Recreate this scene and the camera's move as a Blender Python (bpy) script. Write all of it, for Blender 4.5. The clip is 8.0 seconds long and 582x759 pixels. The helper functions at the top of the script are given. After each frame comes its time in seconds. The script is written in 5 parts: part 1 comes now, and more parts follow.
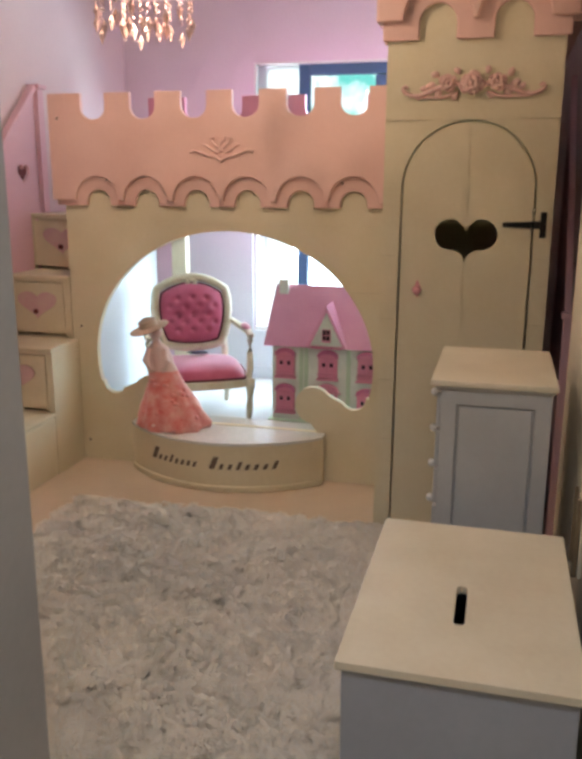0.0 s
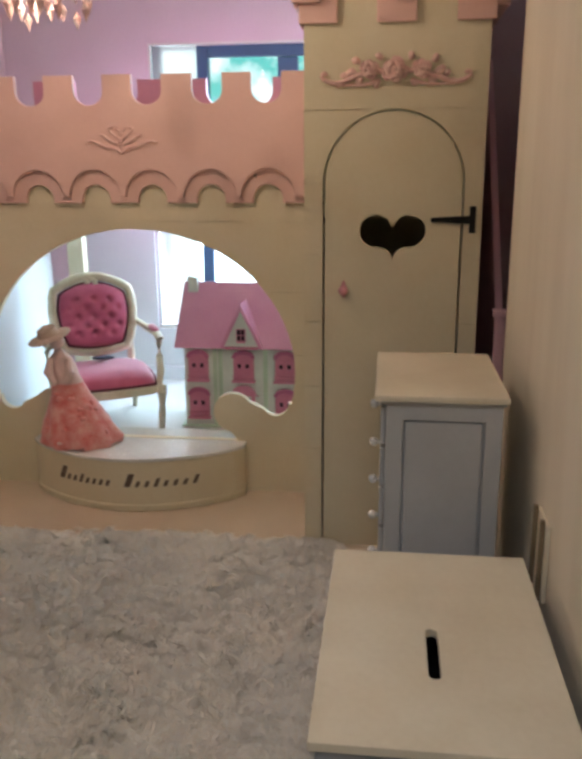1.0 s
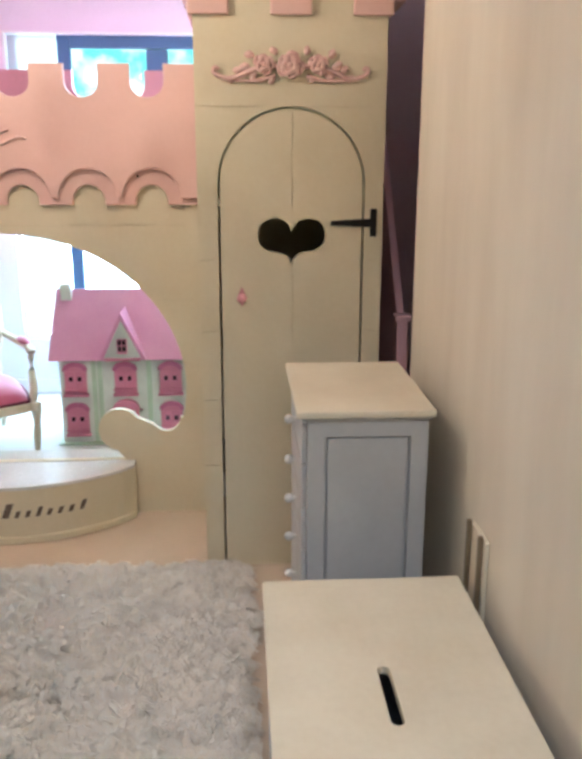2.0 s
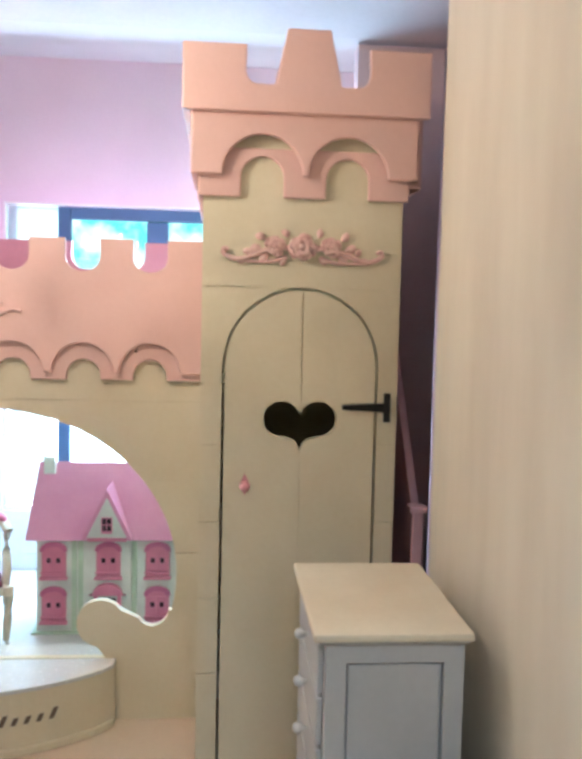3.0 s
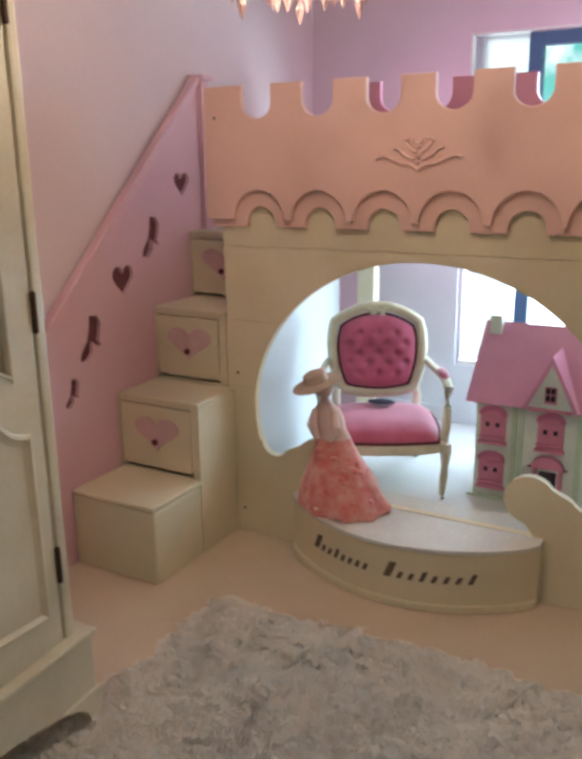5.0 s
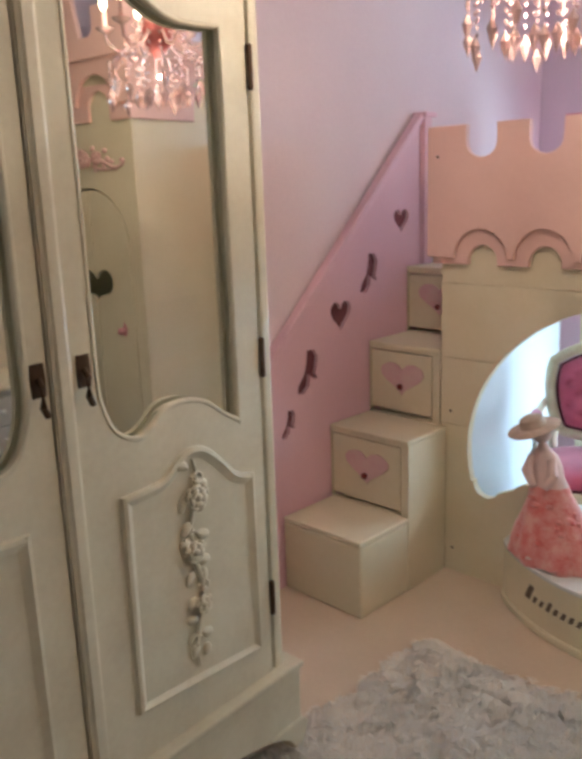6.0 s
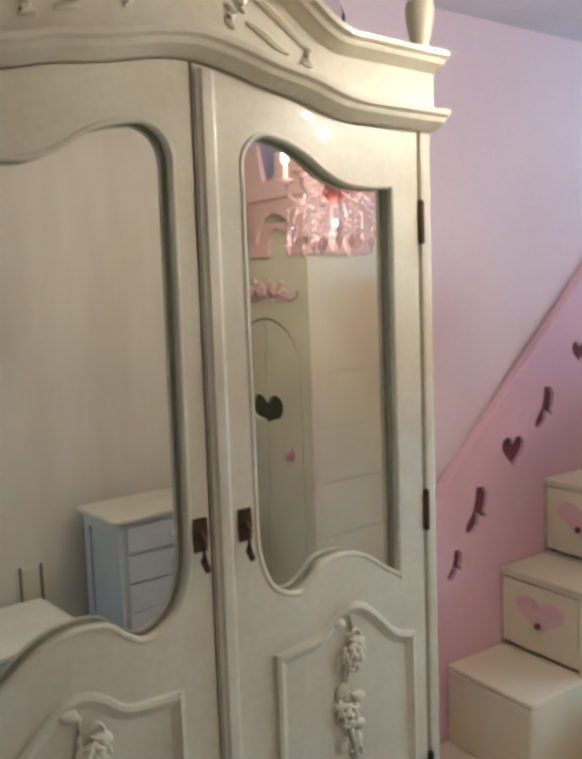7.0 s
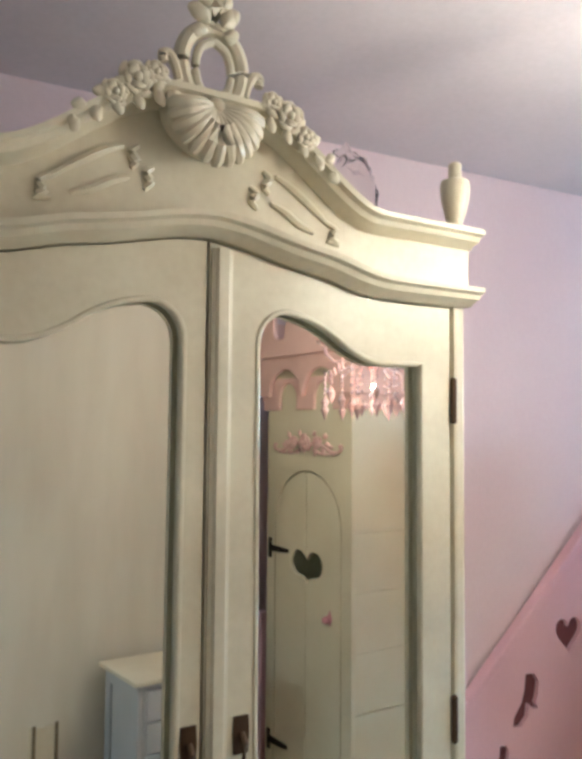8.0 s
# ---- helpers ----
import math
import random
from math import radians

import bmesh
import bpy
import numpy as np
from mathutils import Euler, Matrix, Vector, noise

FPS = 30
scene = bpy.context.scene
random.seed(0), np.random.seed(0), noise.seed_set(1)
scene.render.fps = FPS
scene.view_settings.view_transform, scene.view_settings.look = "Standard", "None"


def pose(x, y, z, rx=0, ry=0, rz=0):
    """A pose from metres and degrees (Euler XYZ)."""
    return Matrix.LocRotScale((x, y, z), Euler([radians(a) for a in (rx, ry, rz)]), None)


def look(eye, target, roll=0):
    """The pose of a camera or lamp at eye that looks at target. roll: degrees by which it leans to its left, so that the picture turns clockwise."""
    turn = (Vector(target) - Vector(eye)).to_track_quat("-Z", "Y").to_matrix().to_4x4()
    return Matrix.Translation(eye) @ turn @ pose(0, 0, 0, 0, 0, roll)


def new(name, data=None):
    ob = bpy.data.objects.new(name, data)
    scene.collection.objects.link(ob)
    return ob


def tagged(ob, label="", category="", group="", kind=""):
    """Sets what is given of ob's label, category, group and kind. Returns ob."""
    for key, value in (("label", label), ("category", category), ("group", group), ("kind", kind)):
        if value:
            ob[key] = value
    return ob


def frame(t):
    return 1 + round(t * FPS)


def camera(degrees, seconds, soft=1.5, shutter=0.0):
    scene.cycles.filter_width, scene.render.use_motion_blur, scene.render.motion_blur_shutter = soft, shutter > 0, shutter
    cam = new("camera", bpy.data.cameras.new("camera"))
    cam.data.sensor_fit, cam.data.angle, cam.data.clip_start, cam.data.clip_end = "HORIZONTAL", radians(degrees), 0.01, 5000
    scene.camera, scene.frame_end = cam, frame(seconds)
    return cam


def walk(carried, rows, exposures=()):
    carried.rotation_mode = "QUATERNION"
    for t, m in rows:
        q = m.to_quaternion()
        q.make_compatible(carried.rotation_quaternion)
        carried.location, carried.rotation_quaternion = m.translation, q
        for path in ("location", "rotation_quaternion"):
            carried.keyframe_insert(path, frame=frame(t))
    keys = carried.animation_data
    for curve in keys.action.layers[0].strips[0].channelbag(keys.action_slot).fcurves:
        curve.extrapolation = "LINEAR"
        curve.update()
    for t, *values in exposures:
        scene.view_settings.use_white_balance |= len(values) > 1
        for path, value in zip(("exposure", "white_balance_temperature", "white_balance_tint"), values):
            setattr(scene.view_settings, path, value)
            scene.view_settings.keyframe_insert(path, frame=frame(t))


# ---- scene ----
cam = camera(40.0, 8.0, soft=4.2, shutter=0.2)
PATH = [
    (0, (0.44, -3.508, 1.361), (-0.051, -1.627, 0.89), 0.3),
    (0.5, (0.353, -3.404, 1.388), (-0.026, -1.5, 0.906), 0.1),
    (1, (0.295, -3.302, 1.412), (0.06, -1.385, 0.895), -0.4),
    (1.2, (0.267, -3.262, 1.417), (0.1, -1.346, 0.871), -0.3),
    (2.3, (0.109, -3.098, 1.417), (0.308, -1.166, 0.937), 0.2),
    (2.5, (0.095, -3.062, 1.439), (0.323, -1.104, 1.101), 0.1),
    (3, (0.072, -2.917, 1.486), (0.238, -0.929, 1.344), 1.3),
    (3.5, (0.112, -2.766, 1.551), (-0.001, -0.787, 1.289), 2.1),
    (4, (0.186, -2.64, 1.5), (-0.266, -0.755, 1.007), 0.9),
    (4.5, (0.169, -2.606, 1.48), (-0.53, -0.816, 0.926), 0.1),
    (4.7, (0.178, -2.604, 1.481), (-0.626, -0.855, 0.94), -0.3),
    (5.8, (0.149, -2.617, 1.556), (-1.133, -1.163, 1.064), -1.8),
    (6, (0.147, -2.621, 1.569), (-1.216, -1.234, 1.101), -2.0),
    (6.5, (0.137, -2.606, 1.609), (-1.404, -1.383, 1.249), -2.1),
    (7, (0.122, -2.579, 1.669), (-1.537, -1.48, 1.471), -2.0),
    (7.5, (0.101, -2.518, 1.747), (-1.638, -1.531, 1.73), -1.0),
    (8, (0.091, -2.439, 1.77), (-1.657, -1.475, 1.895), 0.5),
]
EXPOSURES = [(0.0, 0.2, 6600, 11), (0.5, -0.1, 6550, 10), (1.2, 0.05, 6300, 9), (2.3, 0.95, 5600, 4), (3.0, 0.85, 5500, 2), (3.5, 0.68, 5100, 2), (4.0, 0.2, 6100, 7), (4.7, -0.05, 6400, 10), (6.0, 0.15, 6000, 8), (7.0, 0.3, 5350, 2), (8.0, 0.5, 5300, -2)]
walk(cam, [(t, look(eye, target, roll)) for t, eye, target, roll in PATH], EXPOSURES)

# ---- world, light ----
world = bpy.data.worlds.new("world")
scene.world = world
world.use_nodes = True
wn = world.node_tree
sky = wn.nodes.new("ShaderNodeTexSky")
sky.sky_type = "NISHITA"
sky.sun_disc = False
sky.sun_elevation, sky.sun_rotation = radians(38), radians(20)
wn.links.new(sky.outputs["Color"], wn.nodes["Background"].inputs["Color"])
wn.nodes["Background"].inputs["Strength"].default_value = 0.12


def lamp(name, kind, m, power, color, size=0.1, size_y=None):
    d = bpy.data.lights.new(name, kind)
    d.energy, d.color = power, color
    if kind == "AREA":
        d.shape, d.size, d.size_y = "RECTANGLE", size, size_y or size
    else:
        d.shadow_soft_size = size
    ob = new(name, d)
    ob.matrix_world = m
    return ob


CHAND = (-0.70, -0.995)
lamp("window_daylight", "AREA", look((-0.18, 1.535, 1.28), (-0.28, 0.0, 0.55)), 98, (0.62, 0.84, 1.0), 1.5, 1.6)
# unseen overhead lamp, added in the hall to brighten rug and toy box lid
lamp("hall_fill", "AREA", look((0.2, -3.35, 2.55), (-0.2, -1.7, 0.0)), 17, (0.90, 0.94, 1.0), 0.8, 0.8)
lamp("chandelier_inner_light", "POINT", pose(CHAND[0], CHAND[1], 1.90), 3.5, (1.0, 0.80, 0.60), 0.006)
for n in range(3):
    a = n * 2.094 + 0.4
    lamp("chandelier_bulb_light", "POINT", pose(CHAND[0] + 0.165 * math.cos(a), CHAND[1] + 0.165 * math.sin(a), 2.19),
         5.6, (1.0, 0.80, 0.60), 0.012)


# ---- materials ----
def material(name, color, rough=0.5, metal=0.0, second=None, scale=6.0, bump=0.05, fine=60.0, coat=0.0, spread=0.35,
             stretch=(1, 1, 1), sheen=0.0):
    """A procedural surface: base colour mottled towards a second one at two scales, with a fine bump."""
    m = bpy.data.materials.new(name)
    m.use_nodes = True
    t = m.node_tree
    b = t.nodes["Principled BSDF"]
    second = second or tuple(c * 0.86 for c in color)
    co = t.nodes.new("ShaderNodeTexCoord")
    mp = t.nodes.new("ShaderNodeMapping")
    mp.inputs["Scale"].default_value = stretch
    t.links.new(co.outputs["Object"], mp.inputs["Vector"])
    big, small = t.nodes.new("ShaderNodeTexNoise"), t.nodes.new("ShaderNodeTexNoise")
    big.inputs["Scale"].default_value, big.inputs["Detail"].default_value = scale, 6
    small.inputs["Scale"].default_value, small.inputs["Detail"].default_value = fine, 4
    for n in (big, small):
        t.links.new(mp.outputs["Vector"], n.inputs["Vector"])
    add = t.nodes.new("ShaderNodeMath")
    add.operation = "MULTIPLY_ADD"
    t.links.new(small.outputs["Fac"], add.inputs[0])
    add.inputs[1].default_value = 0.35
    t.links.new(big.outputs["Fac"], add.inputs[2])
    ramp = t.nodes.new("ShaderNodeMapRange")
    ramp.inputs["From Min"].default_value, ramp.inputs["From Max"].default_value = 0.67 - spread / 2, 0.67 + spread / 2
    t.links.new(add.outputs[0], ramp.inputs["Value"])
    mix = t.nodes.new("ShaderNodeMix")
    mix.data_type = "RGBA"
    mix.inputs["A"].default_value, mix.inputs["B"].default_value = (*second, 1), (*color, 1)
    t.links.new(ramp.outputs["Result"], mix.inputs["Factor"])
    t.links.new(mix.outputs["Result"], b.inputs["Base Color"])
    rr = t.nodes.new("ShaderNodeMapRange")
    rr.inputs["To Min"].default_value, rr.inputs["To Max"].default_value = max(0.02, rough - 0.08), min(1, rough + 0.08)
    t.links.new(small.outputs["Fac"], rr.inputs["Value"])
    t.links.new(rr.outputs["Result"], b.inputs["Roughness"])
    b.inputs["Metallic"].default_value = metal
    b.inputs["Coat Weight"].default_value = coat
    b.inputs["Sheen Weight"].default_value = sheen
    if bump:
        bn = t.nodes.new("ShaderNodeBump")
        bn.inputs["Strength"].default_value, bn.inputs["Distance"].default_value = bump, 0.01
        t.links.new(add.outputs[0], bn.inputs["Height"])
        t.links.new(bn.outputs["Normal"], b.inputs["Normal"])
    return m


CREAM = material("cream_paint", (0.76, 0.68, 0.50), 0.45, second=(0.71, 0.62, 0.43), scale=3, bump=0.04)
PINK = material("pink_paint", (0.80, 0.53, 0.47), 0.5, second=(0.75, 0.48, 0.42), scale=3, bump=0.04)
ROSE = material("rose_paint", (0.70, 0.28, 0.38), 0.5, scale=4)
PANELPINK = material("pink_stair_panel", (0.78, 0.50, 0.55), 0.5, second=(0.73, 0.44, 0.50), scale=2)
ORNAMENT = material("pink_ornament", (0.80, 0.56, 0.50), 0.4, second=(0.70, 0.42, 0.38), scale=30)
WARDROBE = material("antique_cream_lacquer", (0.72, 0.66, 0.50), 0.38, second=(0.62, 0.55, 0.40), scale=5, bump=0.05, coat=0.15)
WHITE = material("white_lacquer", (0.80, 0.79, 0.76), 0.25, scale=4, bump=0.02, coat=0.3)
CHESTM = material("grey_white_paint", (0.55, 0.54, 0.53), 0.5, second=(0.49, 0.48, 0.47), scale=4)
CHESTTOP = material("cream_top_paint", (0.78, 0.70, 0.54), 0.45, second=(0.70, 0.61, 0.45), scale=5)
WALLPINK = material("pink_plaster", (0.77, 0.62, 0.63), 0.85, second=(0.71, 0.55, 0.57), scale=1.6, bump=0.12)
WALLCREAM = material("cream_plaster", (0.80, 0.73, 0.60), 0.75, second=(0.68, 0.60, 0.47), scale=3.2, bump=0.25, fine=14, spread=0.45, stretch=(1, 1, 0.22))
WALLLILAC = material("lilac_plaster", (0.74, 0.61, 0.67), 0.85, second=(0.68, 0.55, 0.61), scale=1.6, bump=0.12)
CEIL = material("ceiling_paint", (0.68, 0.62, 0.65), 0.9, scale=1.2, bump=0.03)
FLOORM = material("pale_floor", (0.72, 0.58, 0.44), 0.45, second=(0.65, 0.51, 0.37), scale=2.5, bump=0.04)
IRON = material("black_iron", (0.02, 0.018, 0.016), 0.5, 0.6, scale=20)
BRASS = material("dark_brass", (0.10, 0.06, 0.035), 0.4, 0.8, scale=30)
KNOBRED = material("dark_red_knob", (0.22, 0.03, 0.03), 0.3, scale=20)
GREY = material("grey_jamb_paint", (0.42, 0.42, 0.42), 0.6, scale=3)
DARKFRAME = material("blue_grey_frame", (0.04, 0.10, 0.19), 0.4, scale=5)
MIRROR = bpy.data.materials.new("mirror_glass")
MIRROR.use_nodes = True
MIRROR.node_tree.nodes["Principled BSDF"].inputs["Metallic"].default_value = 1.0
MIRROR.node_tree.nodes["Principled BSDF"].inputs["Roughness"].default_value = 0.015
MIRROR.node_tree.nodes["Principled BSDF"].inputs["Base Color"].default_value = (0.86, 0.89, 0.86, 1)


# ---- mesh helpers ----
def finish(bm, name, mat, parent=None, label="", smooth=False, bevel=0.0, m=None):
    bmesh.ops.recalc_face_normals(bm, faces=bm.faces)
    if bevel:
        edges = [e for e in bm.edges if len(e.link_faces) == 2 and e.calc_face_angle(0) > 0.6]
        bmesh.ops.bevel(bm, geom=edges, offset=bevel, segments=2, profile=0.6, affect="EDGES", clamp_overlap=True)
    me = bpy.data.meshes.new(name)
    for f in bm.faces:
        f.smooth = smooth
    bm.to_mesh(me)
    bm.free()
    for k in (mat if isinstance(mat, (list, tuple)) else [mat]):
        me.materials.append(k)
    if smooth:
        me.set_sharp_from_angle(angle=radians(40))
    ob = new(name, me)
    if parent:
        ob.parent = parent
    if m is not None:
        ob.matrix_basis = m
    if label:
        ob["label"] = label
    return ob


def add_box(bm, x0, x1, y0, y1, z0, z1, m=None):
    vs = bmesh.ops.create_cube(bm, size=1.0)["verts"]
    t = Matrix.LocRotScale(((x0 + x1) / 2, (y0 + y1) / 2, (z0 + z1) / 2), None, (abs(x1 - x0), abs(y1 - y0), abs(z1 - z0)))
    bmesh.ops.transform(bm, matrix=(m @ t) if m else t, verts=vs)
    return vs


def box(name, mat, x0, x1, y0, y1, z0, z1, parent=None, label="", bevel=0.003, m=None):
    bm = bmesh.new()
    add_box(bm, x0, x1, y0, y1, z0, z1)
    return finish(bm, name, mat, parent, label, bevel=bevel, m=m)


def thing(name, label, category, m=None, group=""):
    e = new(name)
    e.empty_display_size = 0.1
    if m is not None:
        e.matrix_world = m
    return tagged(e, label, category, group)


def add_plate(bm, loops, y0, y1):
    """A flat board in the x-z plane with any holes: the first loop is its outline. Front at y0, back at y1."""
    made = []
    for loop in loops:
        vs = [bm.verts.new((a, y0, b)) for a, b in loop]
        made += [bm.edges.new((vs[i], vs[(i + 1) % len(vs)])) for i in range(len(vs))]
    faces = [g for g in bmesh.ops.triangle_fill(bm, use_beauty=True, use_dissolve=False, edges=made)["geom"]
             if isinstance(g, bmesh.types.BMFace)]
    ext = bmesh.ops.extrude_face_region(bm, geom=faces)
    bmesh.ops.translate(bm, vec=(0, y1 - y0, 0), verts=[g for g in ext["geom"] if isinstance(g, bmesh.types.BMVert)])


def groove(bm, y_front, zs=(), xs=(), wide=0.004, deep=0.004):
    """Cuts shallow grooves into the front faces of a board at the heights zs and the places xs."""
    for axis, values in ((2, zs), (0, xs)):
        no = (0, 0, 1) if axis == 2 else (1, 0, 0)
        for v in values:
            for s in (-0.5, 0.5):
                co = [0, 0, 0]
                co[axis] = v + s * wide
                bmesh.ops.bisect_plane(bm, geom=bm.verts[:] + bm.edges[:] + bm.faces[:], plane_co=co, plane_no=no)
    front = []
    for f in bm.faces:
        c = f.calc_center_median()
        if abs(c.y - y_front) < 1e-4 and abs(f.normal.y) > 0.9:
            if any(abs(c.z - z) < wide * 0.5 for z in zs) or any(abs(c.x - x) < wide * 0.5 for x in xs):
                front.append(f)
    if front:
        ext = bmesh.ops.extrude_face_region(bm, geom=front)
        bmesh.ops.translate(bm, vec=(0, deep, 0), verts=[g for g in ext["geom"] if isinstance(g, bmesh.types.BMVert)])
        bmesh.ops.delete(bm, geom=front, context="FACES_ONLY")


def plate(name, mat, loops, y0, y1, parent=None, label="", m=None, bevel=0.0, zs=(), xs=(), smooth=False):
    bm = bmesh.new()
    add_plate(bm, loops, y0, y1)
    bm.normal_update()
    if zs or xs:
        groove(bm, y0, zs, xs)
    return finish(bm, name, mat, parent, label, smooth=smooth, bevel=bevel, m=m)


def arc(cx, cz, rx, rz, a0, a1, n=16):
    return [(cx + rx * math.cos(radians(a0 + (a1 - a0) * i / n)), cz + rz * math.sin(radians(a0 + (a1 - a0) * i / n))) for i in range(n + 1)]


def heart(cx, cz, w, h, n=40):
    pts = []
    for i in range(n):
        t = 2 * math.pi * i / n
        x = 16 * math.sin(t) ** 3
        z = 13 * math.cos(t) - 5 * math.cos(2 * t) - 2 * math.cos(3 * t) - math.cos(4 * t)
        pts.append((cx + x / 32 * w, cz + (z + 2.5) / 29 * h))
    return pts


def add_tube(bm, points, radius, sides=8, taper=None):
    """A round bar along a line of points."""
    rings = []
    pts = [Vector(p) for p in points]
    for i, p in enumerate(pts):
        d = (pts[min(i + 1, len(pts) - 1)] - pts[max(i - 1, 0)]).normalized()
        q = d.to_track_quat("Z", "Y")
        r = radius * (taper[i] if taper else 1)
        rings.append([bm.verts.new(p + q @ Vector((r * math.cos(6.28318 * k / sides), r * math.sin(6.28318 * k / sides), 0))) for k in range(sides)])
    for a, b in zip(rings, rings[1:]):
        for k in range(sides):
            bm.faces.new((a[k], a[(k + 1) % sides], b[(k + 1) % sides], b[k]))
    bm.faces.new(rings[0][::-1])
    bm.faces.new(rings[-1])


def add_lathe(bm, profile, sides=20, m=None):
    """A turned body: profile rows of radius, height."""
    rings = []
    for r, z in profile:
        rings.append([bm.verts.new((m or Matrix()) @ Vector((r * math.cos(6.28318 * k / sides), r * math.sin(6.28318 * k / sides), z))) for k in range(sides)])
    for a, b in zip(rings, rings[1:]):
        for k in range(sides):
            bm.faces.new((a[k], a[(k + 1) % sides], b[(k + 1) % sides], b[k]))
    bm.faces.new(rings[0][::-1])
    bm.faces.new(rings[-1])


def add_ball(bm, c, r, seg=10, squash=(1, 1, 1), m=None):
    vs = bmesh.ops.create_uvsphere(bm, u_segments=seg, v_segments=max(4, seg // 2 + 1), radius=r)["verts"]
    t = Matrix.Translation(c) @ (m or Matrix()) @ Matrix.Diagonal((*squash, 1))
    bmesh.ops.transform(bm, matrix=t, verts=vs)


def add_sweep(bm, line, section, closed=False):
    """A moulding: a section of (out, up) rows swept along a line of (x, z) in the x-z plane; out goes towards -y, up goes square to the line."""
    rings = []
    n = len(line)
    for i, (x, z) in enumerate(line):
        a, b = (line[(i - 1) % n], line[(i + 1) % n]) if closed else (line[max(i - 1, 0)], line[min(i + 1, n - 1)])
        d = Vector((b[0] - a[0], b[1] - a[1])).normalized()
        nx, nz = -d.y, d.x
        rings.append([bm.verts.new((x + nx * u, -o, z + nz * u)) for o, u in section])
    k = len(section)
    pairs = list(zip(rings, rings[1:])) + ([(rings[-1], rings[0])] if closed else [])
    for a, b in pairs:
        for j in range(k):
            bm.faces.new((a[j], a[(j + 1) % k], b[(j + 1) % k], b[j]))
    if not closed:
        bm.faces.new(rings[0][::-1])
        bm.faces.new(rings[-1])


def smooth_line(keys, n=8):
    """A soft line through (x, z) keys (Catmull-Rom)."""
    out = []
    for i in range(len(keys) - 1):
        p0, p1, p2, p3 = (Vector(keys[max(0, min(len(keys) - 1, j))]) for j in (i - 1, i, i + 1, i + 2))
        for s in range(n):
            t = s / n
            q = 0.5 * (2 * p1 + (p2 - p0) * t + (2 * p0 - 5 * p1 + 4 * p2 - p3) * t * t + (3 * p1 - p0 - 3 * p2 + p3) * t ** 3)
            out.append((q.x, q.y))
    return out + [tuple(keys[-1])]


# ---- room ----
H_CEIL, H_WALL = 2.66, 2.85
WALL_Y, X_LEFT, X_RIGHT, Y_ENTRY = 1.5, -1.985, 0.685, -2.60


def structure(ob, label="", category=""):
    return tagged(ob, label, category, kind="structure")


structure(box("floor", FLOORM, -2.2, 1.3, -5.2, 2.0, -0.1, 0.0, bevel=0), "pale cream wooden floor with a soft sheen", "floor")
# the ceiling is flat over the room and rises over the bed towards the window wall
bm = bmesh.new()
rows = [[bm.verts.new((x, y, z + h)) for y, z in ((-5.2, H_CEIL), (0.44, H_CEIL), (1.5, H_WALL), (2.0, H_WALL + 0.09))] for x in (-2.2, 1.3) for h in (0, 0.1)]
for k in range(3):
    for a, b in ((0, 2), (2, 3), (3, 1), (1, 0)):
        bm.faces.new((rows[a][k], rows[b][k], rows[b][k + 1], rows[a][k + 1]))
bm.faces.new([rows[i][0] for i in (0, 1, 3, 2)]), bm.faces.new([rows[i][3] for i in (0, 2, 3, 1)])
structure(finish(bm, "ceiling", CEIL), "plain off-white painted ceiling", "ceiling")
structure(box("wall_west", WALLPINK, X_LEFT - 0.15, X_LEFT, Y_ENTRY, WALL_Y + 0.35, 0, H_WALL, bevel=0), "pale pink plastered wall beside the stairs", "wall")
structure(box("wall_east", WALLCREAM, X_RIGHT, X_RIGHT + 0.34, -5.2, -0.63, 0, H_CEIL, bevel=0.006), "cream wall with mottled plaster", "wall")
structure(box("wall_east_recess", WALLPINK, 1.0, 1.15, -0.63, WALL_Y + 0.35, 0, H_WALL, bevel=0), "shaded lilac-pink wall of the recess", "wall")
WIN = (-1.112, 0.75, 0.43, 2.095)
bm = bmesh.new()
add_plate(bm, [[(X_LEFT, 0), (1.0, 0), (1.0, H_WALL), (X_LEFT, H_WALL)], [(WIN[0], WIN[2]), (WIN[1], WIN[2]), (WIN[1], WIN[3]), (WIN[0], WIN[3])]], WALL_Y, WALL_Y + 0.3)
structure(finish(bm, "wall_north", WALLLILAC), "lilac-pink wall with a wide window in it", "wall")
bm = bmesh.new()
add_plate(bm, [[(X_LEFT, 0), (-0.168, 0), (-0.168, 2.05), (0.64, 2.05), (0.64, 0), (X_RIGHT, 0), (X_RIGHT, H_CEIL), (X_LEFT, H_CEIL)]], Y_ENTRY - 0.12, Y_ENTRY)
structure(finish(bm, "wall_south", GREY), "grey painted wall round the doorway", "wall")
structure(box("wall_hall_west", GREY, -0.75, -0.6, -5.2, Y_ENTRY - 0.12, 0, H_CEIL, bevel=0), "grey hall wall", "wall")
structure(box("wall_hall_end", GREY, -0.6, X_RIGHT, -5.2, -5.05, 0, H_CEIL, bevel=0), "grey hall wall", "wall")

